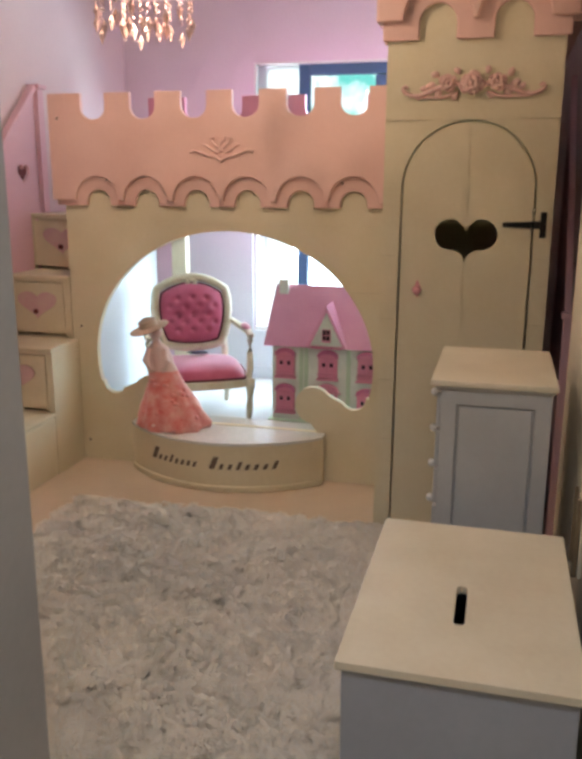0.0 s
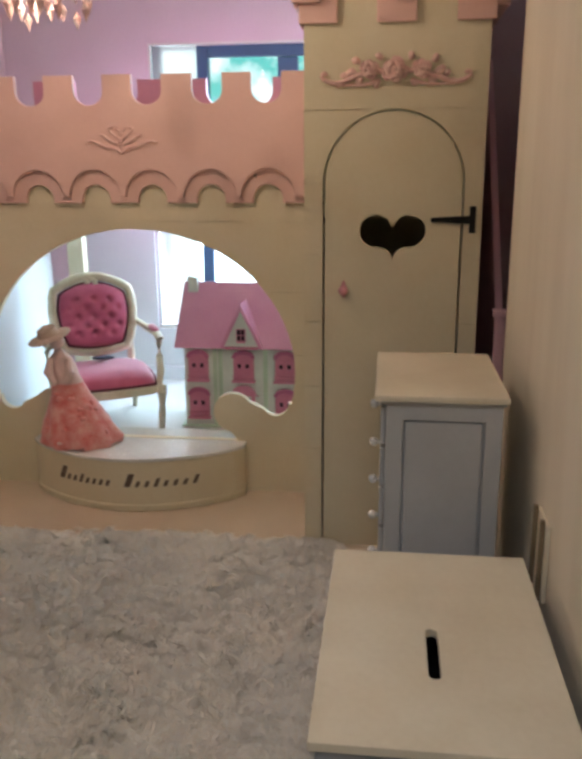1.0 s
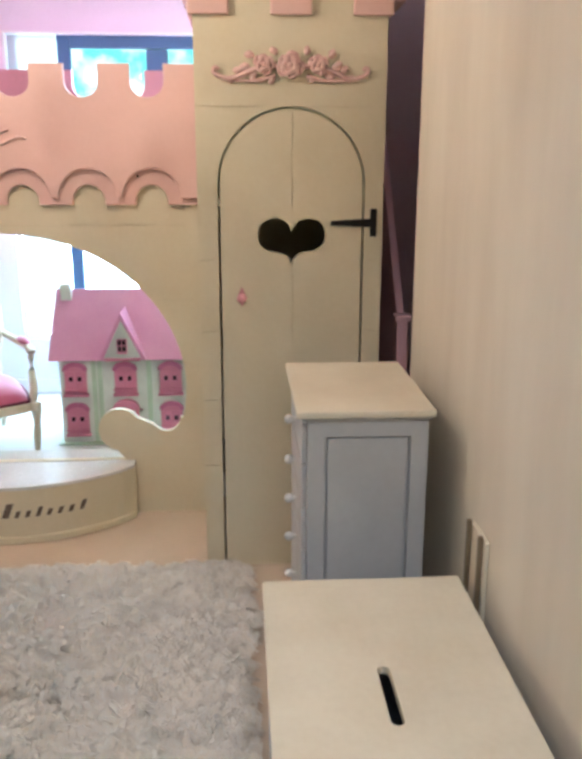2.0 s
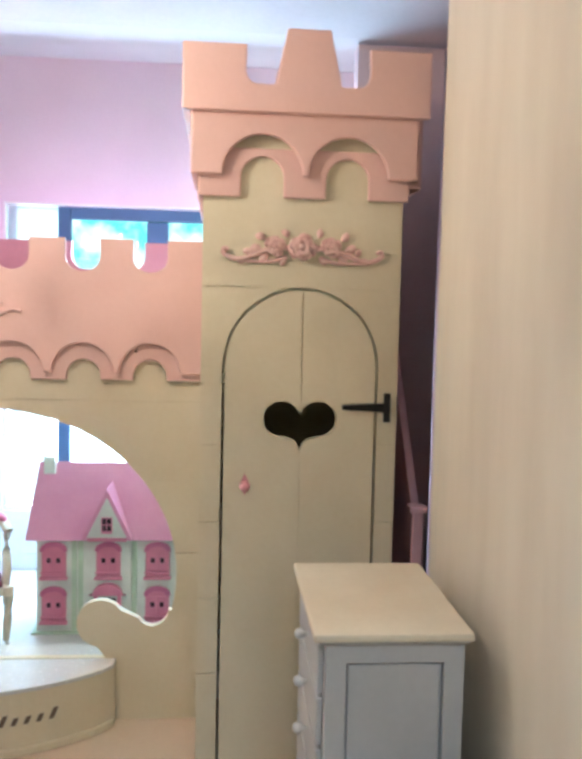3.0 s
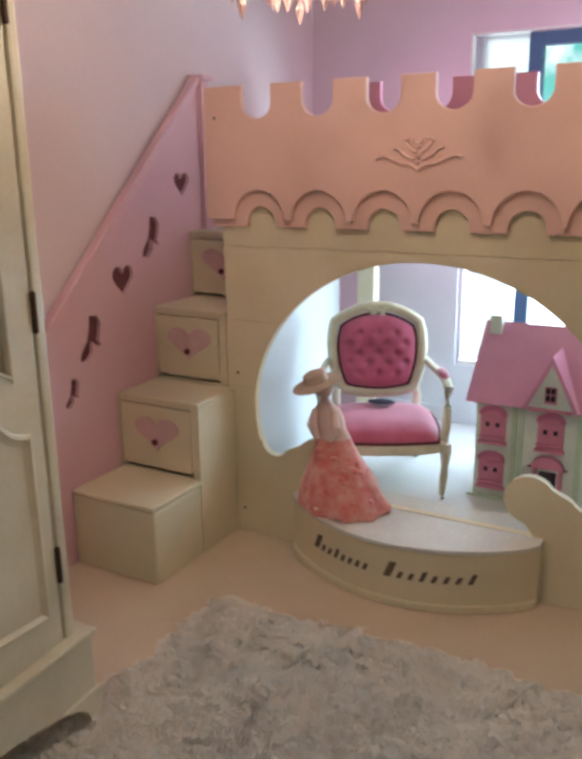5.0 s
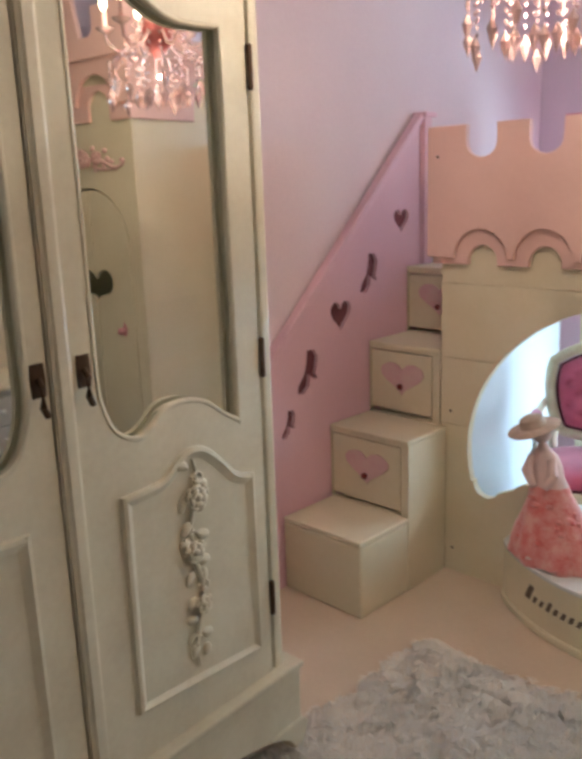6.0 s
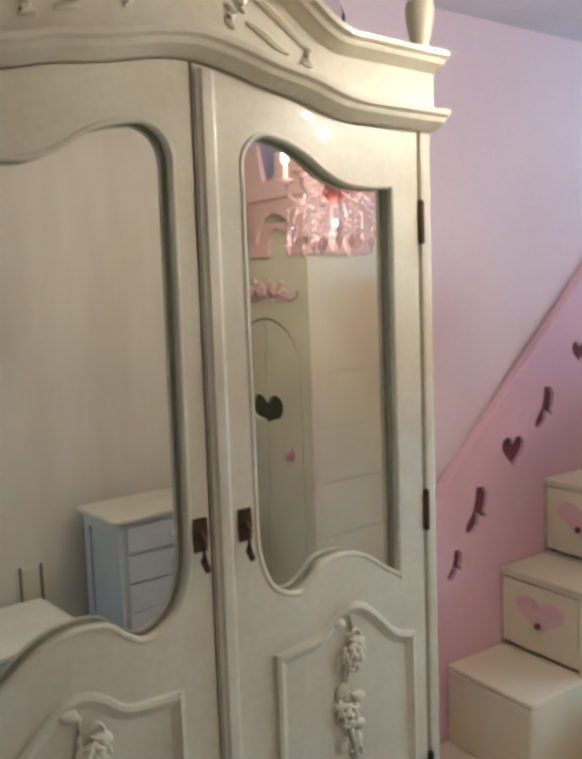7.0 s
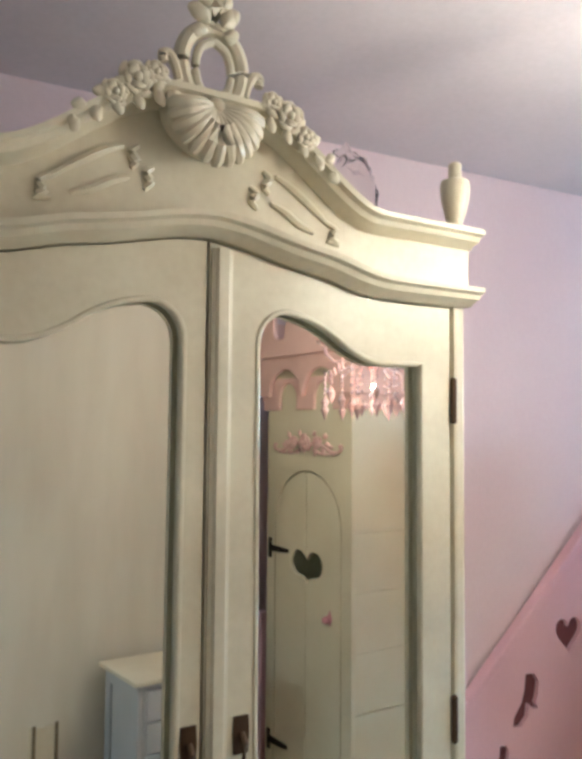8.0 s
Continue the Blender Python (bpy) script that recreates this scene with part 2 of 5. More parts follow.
# window frame and outside
win = structure(new("window_1"), "large dark blue-grey framed window, brightly lit", "window")
FY = WALL_Y + 0.05
for x0, x1, z0, z1 in ((-0.840, -0.772, WIN[2], WIN[3] - 0.0125), (-0.364, -0.248, WIN[2], WIN[3] - 0.08), (0.64, 0.74, WIN[2], WIN[3] - 0.0125),
                       (-0.772, 0.64, WIN[3] - 0.075, WIN[3] - 0.0125), (-0.772, 0.64, WIN[2], WIN[2] + 0.08)):
    box("window_frame", DARKFRAME, x0, x1, FY, FY + 0.06, z0, z1, win, bevel=0.006)
FROST = bpy.data.materials.new("frosted_glass")
FROST.use_nodes = True
fg = FROST.node_tree.nodes["Principled BSDF"]
fg.inputs["Transmission Weight"].default_value, fg.inputs["Roughness"].default_value, fg.inputs["IOR"].default_value = 1.0, 0.55, 1.15
box("side_pane", FROST, WIN[0] + 0.002, -0.842, FY + 0.01, FY + 0.02, WIN[2] + 0.031, WIN[3] - 0.0125, win, "frosted white side pane", bevel=0).visible_shadow = False
box("lining", WHITE, WIN[0] + 0.003, WIN[1] - 0.003, WALL_Y - 0.003, FY + 0.06, WIN[3] - 0.012, WIN[3] - 0.0005, win, "white window lining", bevel=0)
box("lining", WHITE, WIN[0] + 0.0005, WIN[0] + 0.012, WALL_Y - 0.003, FY - 0.001, WIN[2] + 0.032, WIN[3] - 0.0125, win, "white window lining", bevel=0)
box("window_sill", WHITE, WIN[0] + 0.003, WIN[1] - 0.003, WALL_Y - 0.023, FY - 0.002, WIN[2] + 0.001, WIN[2] + 0.03, win)
PANE = bpy.data.materials.new("window_glass")
PANE.use_nodes = True
PANE.node_tree.nodes["Principled BSDF"].inputs["Transmission Weight"].default_value = 1.0
PANE.node_tree.nodes["Principled BSDF"].inputs["Roughness"].default_value = 0.0
for x0, x1 in ((-0.770, -0.366), (-0.246, 0.638)):
    box("pane", PANE, x0, x1, FY + 0.028, FY + 0.032, WIN[2] + 0.082, WIN[3] - 0.082, win, "clear window glass", bevel=0).visible_shadow = False
out = bpy.data.materials.new("bright_garden")
out.use_nodes = True
ot = out.node_tree
ot.nodes.remove(ot.nodes["Principled BSDF"])
em = ot.nodes.new("ShaderNodeEmission")
nz, rp = ot.nodes.new("ShaderNodeTexNoise"), ot.nodes.new("ShaderNodeValToRGB")
nz.inputs["Scale"].default_value, nz.inputs["Detail"].default_value = 1.6, 8
oc = ot.nodes.new("ShaderNodeTexCoord")
ot.links.new(oc.outputs["Object"], nz.inputs["Vector"])
ox, om, oa = ot.nodes.new("ShaderNodeSeparateXYZ"), ot.nodes.new("ShaderNodeMapRange"), ot.nodes.new("ShaderNodeMath")
ot.links.new(oc.outputs["Object"], ox.inputs[0]), ot.links.new(ox.outputs["X"], om.inputs["Value"])
om.inputs["From Min"].default_value, om.inputs["From Max"].default_value = -1.75, -2.05
om.inputs["To Min"].default_value, om.inputs["To Max"].default_value = 0.0, 0.5
ot.links.new(nz.outputs["Fac"], oa.inputs[0]), ot.links.new(om.outputs["Result"], oa.inputs[1])
ot.links.new(oa.outputs[0], rp.inputs["Fac"])
rp.color_ramp.elements[0].position, rp.color_ramp.elements[0].color = 0.49, (0.12, 0.50, 0.46, 1)
rp.color_ramp.elements[1].position, rp.color_ramp.elements[1].color = 0.62, (0.85, 0.97, 1.0, 1)
ot.links.new(rp.outputs["Color"], em.inputs["Color"])
em.inputs["Strength"].default_value = 1.9
ot.links.new(em.outputs[0], ot.nodes["Material Output"].inputs["Surface"])
structure(box("backdrop", out, -5, 5, 6.0, 6.05, -1, 6, bevel=0), "bright sky and foliage outside the window", "backdrop")

# ---- castle bed ----
LINING = material("pale_blue_white_board", (0.70, 0.73, 0.77), 0.6, second=(0.66, 0.69, 0.74), scale=2, bump=0.04)
castle = thing("castle_bed", "cream and pink castle playhouse bed with an arched opening", "bed")
NOTCH = [-1.405, -1.16, -0.915, -0.675, -0.43, -0.195]
Z_TOP, Z_NOTCH, Z_BAND = 1.765, 1.65, 1.28


def crenels(x0, x1, z_top, z_bot, centres, half, flip=1):
    """The top line of a battlement from x1 to x0, with round-bottomed notches."""
    line = [(x1, z_top)]
    for c in sorted(centres, reverse=True):
        line += [(c + half, z_top)] + arc(c, z_bot + half * 0.85, half, half * 0.85, 0, -180, 12) + [(c - half, z_top)]
    return line + [(x0, z_top)]


def arches(x0, x1, z, centres, r, rise=0.0):
    """The bottom line of a band from x0 to x1, with round arches cut up into it."""
    line = [(x0, z)]
    for c in centres:
        line += ([(c - r, z)] if rise else []) + arc(c, z + rise, r, r, 180, 0, 14) + ([(c + r, z)] if rise else [])
    return line + [(x1, z)]


# the opening: a wide ellipse with a small lobe and a round shoulder at each foot
CX, AX, AZ = -0.779, 0.687, 0.608


def half_opening(s):
    side = arc(0, 0.55, AX, AZ, 90, -13, 24)
    lobe = arc(0.600, 0.415, 0.058, 0.06, 0, -150, 10)
    shoulder = arc(0.412, 0.365, 0.088, 0.088, 35, 262, 18)
    return [(CX + s * a, b) for a, b in side + lobe + shoulder + [(0.43, 0.236)]]


opening = half_opening(1) + half_opening(-1)[::-1][:-1]
plate("front_panel", CREAM, [[(-1.592, 0), (-0.001, 0), (-0.001, 1.55), (-1.592, 1.55)], opening], 0, 0.03, castle, zs=(1.19, 0.90, 0.63), bevel=0)
bm = bmesh.new()
add_plate(bm, [crenels(-1.632, -0.002, Z_TOP, Z_NOTCH, NOTCH, 0.06) + arches(-1.632, -0.002, Z_BAND + 0.012, NOTCH, 0.108)], -0.045, -0.022)
finish(bm, "battlement", PINK, castle, "salmon pink battlement board", bevel=0.004)
bm = bmesh.new()
add_plate(bm, [[(-0.002, 1.5), (-1.62, 1.5)] + arches(-1.62, -0.002, Z_BAND - 0.014, NOTCH, 0.06, 0.014)], -0.0225, -0.001)
finish(bm, "arch_trim", PINK, castle, "scalloped pink trim", bevel=0.004)
rear_line = [(-0.002, 1.85)]
for x0, x1 in ((-0.663, -0.317), (-1.375, -1.03)):
    rear_line += [(x1, 1.85)] + arc(x1 - 0.06, 1.785, 0.06, 0.065, 0, -90, 6) + arc(x0 + 0.06, 1.785, 0.06, 0.065, -90, -180, 6) + [(x0, 1.85)]
rear_line += [(-1.6, 1.85)]
plate("rear_battlement", ROSE, [rear_line + [(-1.6, 1.2), (-0.002, 1.2)]], 1.0, 1.03, castle, "rose pink rear battlement")
box("bed_base", CREAM, -1.56, 0.6, 0.032, 0.998, 1.2, 1.26, castle)
box("inner_panel", LINING, -1.591, -1.578, 0.032, 1.0, 0, 1.199, castle, "white inner side board")
box("post", CREAM, -1.50, -1.41, 1.04, 1.11, 0.1145, 1.25, castle)
box("post", CREAM, 0.501, 0.59, 0.92, 0.998, 0, 1.199, castle)
plate("rear_lining", LINING, [[(-1.577, 0.1145), (0.499, 0.1145), (0.499, 1.199), (-1.577, 1.199)], [(WIN[0] - 0.004, WIN[2] + 0.004), (WIN[1] - 0.26, WIN[2] + 0.004), (WIN[1] - 0.26, 1.15), (WIN[0] - 0.004, 1.15)]], 1.462, 1.476, castle, "pale blue-white lining board round the window")
box("skirting_board", LINING, -1.577, 0.499, 1.447, 1.4615, 0.1145, 0.20, castle, bevel=0.004)
NOOK = material("pale_grey_boards", (0.66, 0.65, 0.64), 0.35, second=(0.58, 0.57, 0.56), scale=3, bump=0.03)
box("nook_floor", NOOK, -1.577, 0.499, 0.141, 1.476, 0.0, 0.114, castle, "raised pale floor inside the playhouse", bevel=0.003)
# ledge with a bowed front
bow = [(-1.27 + 0.96 * i / 24, -0.045 - 0.225 * math.sin(math.pi * i / 24) ** 0.75) for i in range(25)]


def add_slab(bm, line, z0, z1):
    a, b = [bm.verts.new((x, y, z0)) for x, y in line], [bm.verts.new((x, y, z1)) for x, y in line]
    n = len(line)
    for i in range(n):
        bm.faces.new((a[i], a[(i + 1) % n], b[(i + 1) % n], b[i]))
    bm.faces.new(a[::-1]), bm.faces.new(b)


bm = bmesh.new()
add_slab(bm, bow + [(-0.31, -0.003), (-1.27, -0.003)], 0, 0.218)
finish(bm, "ledge", CREAM, castle, bevel=0.006)
bm = bmesh.new()
add_slab(bm, [(x, y - 0.006) for x, y in bow] + [(-0.31, 0.14), (-1.27, 0.14)], 0.2185, 0.234)
finish(bm, "ledge_top", WHITE, castle, "glossy white ledge top", bevel=0.004)
bm = bmesh.new()
add_slab(bm, [(x, y - 0.012) for x, y in bow] + [(-0.31, -0.003), (-1.27, -0.003)], 0.0, 0.028)
finish(bm, "skirting", CREAM, castle, bevel=0.006)


# ---- tower ----
tower = thing("castle_tower", "tall cream castle tower with arched door and pink battlements", "tower")
TX0, TX1, TY = 0.0, 0.605, -0.486
TC = (TX0 + TX1) / 2
DH, SPR = 0.24, 1.352


def doorway(half):
    return [(TC + half, 0.012), ] + arc(TC + 0.002, SPR, half, half, 0, 180, 28) + [(TC - half, 0.012)]


def round_heart(cx, cz):
    half = arc(0.056, cz, 0.057, 0.056, 165, -75, 20) + [(0.045, cz - 0.056), (0.024, cz - 0.062), (0.010, cz - 0.074)]
    return [(cx, cz + 0.018)] + [(cx + a, b) for a, b in half] + [(cx, cz - 0.098)] + [(cx - a, b) for a, b in half[::-1]]


GZ = (1.59, 1.35, 1.11, 0.87, 0.63, 0.39)
plate("front", CREAM, [[(TX0, 0), (TX1, 0), (TX1, 2.1), (TX0, 2.1)], doorway(DH)], TY, TY + 0.022, tower, zs=GZ, bevel=0)
door = plate("door", CREAM, [doorway(DH - 0.0085), round_heart(TC + 0.003, 1.19)], TY + 0.001, TY + 0.02, tower, xs=(TC + 0.004,), bevel=0)
side = Matrix(((0, 1, 0, TX0), (-1, 0, 0, 0), (0, 0, 1, 0), (0, 0, 0, 1)))
plate("side", CREAM, [[(-0.6, 0), (-(TY + 0.022), 0), (-(TY + 0.022), 2.1), (-0.6, 2.1)]], 0, 0.022, tower, m=side, zs=GZ)
box("side", CREAM, TX1 - 0.022, TX1, TY + 0.022, 0.6, 0, 1.9, tower)
box("back", CREAM, TX0 + 0.022, TX1 - 0.022, 0.58, 0.6, 0, 1.9, tower)
box("top", CREAM, TX0 + 0.022, TX1 - 0.022, TY + 0.022, 0.58, 2.07, 2.09, tower)


def cornice(x0, x1, y, m=None):
    """One face of the tower's head: two stepped arched boards under a battlement."""
    c = (x0 + x1) / 2
    w = x1 - x0
    cs = [c - 0.128, c + 0.128]
    bm = bmesh.new()
    add_plate(bm, [[(x1 + 0.015, 2.0), (x0 - 0.015, 2.0)] + arches(x0 - 0.015, x1 + 0.015, 1.857, cs, 0.064, 0.055)], y - 0.016, y - 0.0005)
    finish(bm, "lower_arch_board", PINK, tower, bevel=0.005, m=m)
    bm = bmesh.new()
    add_plate(bm, [[(x1 + 0.036, 2.12), (x0 - 0.036, 2.12)] + arches(x0 - 0.036, x1 + 0.036, 1.918, cs, 0.119)], y - 0.038, y - 0.0165)
    finish(bm, "upper_arch_board", PINK, tower, bevel=0.006, m=m)
    a, b = x0 - 0.062, x1 + 0.062
    k = w * 0.105
    q = 0.185 * w / 0.605
    top = [(b, 2.285), (b - q, 2.285)] + arc(b - q - 0.03, 2.215, 0.032, 0.04, 0, -90, 6) + [(c + k + 0.035, 2.175), (c + k, 2.335), (c - k, 2.335), (c - k - 0.035, 2.175)]
    top += arc(a + q + 0.03, 2.215, 0.032, 0.04, -90, -180, 6) + [(a + q, 2.285), (a, 2.285)]
    plate("battlement", PINK, [top + [(a, 2.095), (b, 2.095)]], y - 0.063, y - 0.0385, tower, bevel=0.005, m=m)


cornice(TX0, TX1, TY)
cornice(-0.6, -TY, 0, side)
box("battlement_side", PINK, TX1, TX1 + 0.055, TY, 0.6, 1.9, 2.27, tower, bevel=0.006)

# door fittings
box("hinge_plate", IRON, TX1 - 0.042, TX1 - 0.02, TY - 0.008, TY - 0.001, 1.185, 1.275, door)
bm = bmesh.new()
add_plate(bm, [[(0.435, 1.222), (TX1 - 0.042, 1.215), (TX1 - 0.042, 1.243), (0.435, 1.236)]], TY - 0.008, TY)
finish(bm, "hinge_strap", IRON, door, "black iron strap hinge")
box("hinge_plate", IRON, TX1 - 0.042, TX1 - 0.02, TY - 0.008, TY - 0.001, 0.33, 0.42, door)
bm = bmesh.new()
add_plate(bm, [[(0.435, 0.367), (TX1 - 0.042, 0.36), (TX1 - 0.042, 0.388), (0.435, 0.381)]], TY - 0.008, TY)
finish(bm, "hinge_strap", IRON, door, "black iron strap hinge")
bm = bmesh.new()
add_ball(bm, (0.139, TY - 0.022, 0.985), 0.017, 12)
add_lathe(bm, [(0.009, 0), (0.007, 0.02)], 10, Matrix.Translation((0.139, TY + 0.001, 0.985)) @ pose(0, 0, 0, 90, 0, 0))
add_plate(bm, [[(0.139, 0.955), (0.155, 0.985), (0.139, 1.022), (0.123, 0.985)]], TY - 0.003, TY)
finish(bm, "door_knob", material("pink_crystal", (0.75, 0.35, 0.38), 0.2, scale=20), door, "pink flower-shaped door knob", smooth=True)


def carved_rose(name, mat, c, size, parent, turns=11):
    """A carved rose: petals wound round a bud, facing -y."""
    bm = bmesh.new()
    add_ball(bm, (c[0], c[1] - size * 0.28, c[2]), size * 0.30, 8, (1, 0.8, 1))
    for i in range(turns):
        a, d = i * 2.4, size * (0.30 + 0.62 * i / turns)
        m = pose(0, 0, 0, 0, 90 - math.degrees(a), 0) @ pose(0, 0, 0, 28, 0, 0)
        add_ball(bm, (c[0] + d * math.cos(a), c[1] - size * 0.26 * (1 - i / turns), c[2] + d * math.sin(a)), size * 0.42, 8, (1.25, 0.42, 0.75), m)
    return finish(bm, name, mat, parent, smooth=True)


def carved_leaf(name, mat, c, long, wide, turn, parent):
    """A plump pointed leaf with a raised middle, lying against a board that faces -y; turn in degrees from the x axis."""
    bm = bmesh.new()
    add_ball(bm, (0, 0, 0), 1.0, 10)
    for v in bm.verts:
        t = (v.co.x + 1) / 2
        w = wide * (0.62 + 0.75 * t) * (1 if t < 0.55 else 1 - 0.9 * (t - 0.55))
        ridge = 1.0 - 0.35 * abs(v.co.z)
        v.co = (t * long * 0.86, v.co.y * wide * 0.62 * ridge, v.co.z * w + 0.16 * long * t * t)
    ob = finish(bm, name, mat, parent, smooth=True)
    ob.matrix_basis = pose(c[0], c[1], c[2], 0, -turn, 0)
    return ob


# garland over the tower's door: stems with scrolled tips, three roses and leaves
bm = bmesh.new()
for k in (-1, 1):
    stem = smooth_line([(0.0, 1.700), (0.07, 1.712), (0.13, 1.694), (0.175, 1.676), (0.205, 1.674), (0.232, 1.684), (0.243, 1.697), (0.234, 1.706), (0.226, 1.698)], 5)
    add_tube(bm, [(TC + k * a, TY - 0.006, b) for a, b in stem], 0.0075, 8, [1.3 - 0.6 * i / len(stem) for i in range(len(stem))])
    stem = smooth_line([(0.05, 1.682), (0.10, 1.668), (0.15, 1.667), (0.20, 1.668)], 5)
    add_tube(bm, [(TC + k * a, TY - 0.005, b) for a, b in stem], 0.006, 8, [1.2 - 0.7 * i / len(stem) for i in range(len(stem))])
garland = finish(bm, "carved_garland", ORNAMENT, tower, "pale pink carved rose garland", smooth=True)
carved_rose("rose", ORNAMENT, (TC - 0.004, TY - 0.012, 1.712), 0.040, garland, 14)
for k in (-1, 1):
    carved_rose("rose", ORNAMENT, (TC + k * 0.085, TY - 0.010, 1.716), 0.031, garland)
    for c, b, turn, size in ((0.045, 1.742, 62, 0.034), (0.115, 1.735, 35, 0.038), (0.125, 1.706, 5, 0.045), (0.05, 1.682, -40, 0.036), (0.105, 1.690, -35, 0.040), (0.155, 1.694, 22, 0.032), (0.17, 1.676, -12, 0.034)):
        carved_leaf("leaf", ORNAMENT, (TC + k * c, TY - 0.004, b), size, size * 0.34, turn if k > 0 else 180 - turn, garland)
bm = bmesh.new()
yb = -0.045
for s in (-1, 1):
    add_tube(bm, [(-0.787 + s * x, yb - 0.004, z) for x, z in smooth_line([(0.148, 1.504), (0.125, 1.511), (0.10, 1.505), (0.06, 1.487), (0.028, 1.484), (0.0, 1.465)], 4)], 0.0065, 6)
    add_tube(bm, [(-0.787 + s * x, yb - 0.004, z) for x, z in smooth_line([(0.015, 1.50), (0.045, 1.512), (0.068, 1.532), (0.085, 1.535)], 4)], 0.0055, 6)
    add_tube(bm, [(-0.787 + s * x, yb - 0.004, z) for x, z in smooth_line([(0.008, 1.52), (0.03, 1.535), (0.05, 1.56), (0.03, 1.566)], 4)], 0.005, 6)
    add_tube(bm, [(-0.787 + s * x, yb - 0.004, z) for x, z in smooth_line([(0.0, 1.548), (0.014, 1.556), (0.016, 1.568)], 4)], 0.005, 6)
for z, q in ((1.492, 0.008), (1.512, 0.011), (1.540, 0.009)):
    add_ball(bm, (-0.787, yb - 0.003, z), q, 8, (1, 0.6, 1))
finish(bm, "carved_emblem", ORNAMENT, castle, "small carved crown emblem", smooth=True)

# ---- stairs ----
PLAQUE = material("faded_pink_heart", (0.72, 0.42, 0.47), 0.6, second=(0.74, 0.54, 0.50), scale=18, spread=0.5)
stairs = thing("storage_stairs", "cream storage stairs with heart-fronted drawers and pink side panel", "stairs")
SX0 = -1.953
STEP = ((-0.555, -0.262, 0.305), (-0.262, 0.0, 0.618), (0.0, 0.27, 0.925), (0.27, 0.56, 1.215))
for n, (y0, y1, z) in enumerate(STEP):
    SX1 = -1.560 if n < 2 else -1.597
    y1 = y1 - 0.009 if n == 1 else y1
    if n == 0:
        box("step", CREAM, SX0, SX1, y0, y1, 0, z - 0.0185, stairs, bevel=0.012)
        box("tread", CREAM, SX0, SX1, y0, y1 + 0.02, z - 0.018, z, stairs, bevel=0.012)
        continue
    z0 = STEP[n - 1][2]
    a, b, c, d = SX0 + 0.004, SX1 - 0.035, z0 + 0.004, z - 0.03
    plate("riser", CREAM, [[(SX0, 0), (SX1, 0), (SX1, z - 0.0185), (SX0, z - 0.0185)], [(a, c), (b, c), (b, d), (a, d)]], y0, y0 + 0.02, stairs)
    box("step", CREAM, SX0, SX1, y0 + 0.07, y1, 0, z - 0.0185, stairs, bevel=0)
    box("step_side", CREAM, SX1 - 0.02, SX1, y0 + 0.0205, y0 + 0.0699, 0, z - 0.0185, stairs, bevel=0)
    box("tread", CREAM, SX0, SX1, y0 - 0.004, y1 + (0.0 if n == 1 else 0.02), z - 0.018, z, stairs, bevel=0.005)
    dr = box("drawer", CREAM, a + 0.005, b - 0.005, y0 + 0.001, y0 + 0.018, c + 0.017, d - 0.006, stairs, "drawer with a pink heart plaque", bevel=0.002)
    hx, hz = (a + b) / 2 + 0.008, (c + d) / 2 + 0.018
    plate("heart_plaque", PLAQUE, [heart(hx, hz, 0.215, 0.135)], y0 - 0.004, y0 + 0.0005, dr, "faded pink heart")
    bm = bmesh.new()
    add_ball(bm, (hx, y0 - 0.018, hz - 0.028), 0.013, 10)
    add_lathe(bm, [(0.006, 0), (0.005, 0.016)], 8, Matrix.Translation((hx, y0 - 0.003, hz - 0.028)) @ pose(0, 0, 0, 90, 0, 0))
    finish(bm, "knob", KNOBRED, dr, "dark red knob", smooth=True)


def slipper(cy, cz, h):
    """The outline of a high-heeled slipper cut-out, toe down."""
    w = h * 0.40
    return [(cy + a * w, cz + b * h) for a, b in ((-0.1, 0.5), (0.5, 0.48), (0.8, 0.3), (0.7, 0.05), (0.55, -0.1), (0.75, -0.22), (0.35, -0.2), (0.1, -0.1),
                                                  (0.0, -0.35), (-0.45, -0.5), (-1.0, -0.48), (-0.9, -0.3), (-0.4, -0.05), (-0.2, 0.2))]


pm = Matrix(((0, -1, 0, -1.955), (1, 0, 0, 0), (0, 0, 1, 0), (0, 0, 0, 1)))
slope = 0.945
pan = [(-0.80, 0.0), (0.44, 0.0), (0.44, 1.84), (0.37, 1.84), (-0.80, 1.84 - 1.17 * slope)]
holes = [heart(-0.18, 1.05, 0.125, 0.125), heart(0.23, 1.41, 0.105, 0.10), slipper(-0.38, 0.86, 0.17), slipper(0.01, 1.21, 0.16), slipper(-0.50, 0.67, 0.11)]
plate("side_panel", PANELPINK, [pan] + holes, 0.0, 0.016, stairs, "pink panel with heart and slipper cut-outs", m=pm)
# sheet added behind the side panel; its dark colour is the cut-outs' shade
plate("cutout_shade_board", material("cutout_shade", (0.20, 0.06, 0.07), 0.8, scale=6), [[(-0.79, 0.0), (0.43, 0.0), (0.43, 1.80), (0.37, 1.80), (-0.79, 1.80 - 1.17 * slope)]], 0.0165, 0.026, stairs, "deep rose board added to stand in for shade in the cut-outs", m=pm)
bm = bmesh.new()
a, b = Vector((-1.955, -0.80, 1.84 - 1.17 * slope)), Vector((-1.955, 0.37, 1.84))
d = (b - a).normalized()
mm = Matrix.Translation((a + b) / 2) @ d.to_track_quat("Y", "Z").to_matrix().to_4x4()
L = (b - a).length / 2
add_box(bm, -0.022, 0.022, -L, L, -0.004, 0.024, mm)
finish(bm, "handrail", PANELPINK, stairs, bevel=0.006)
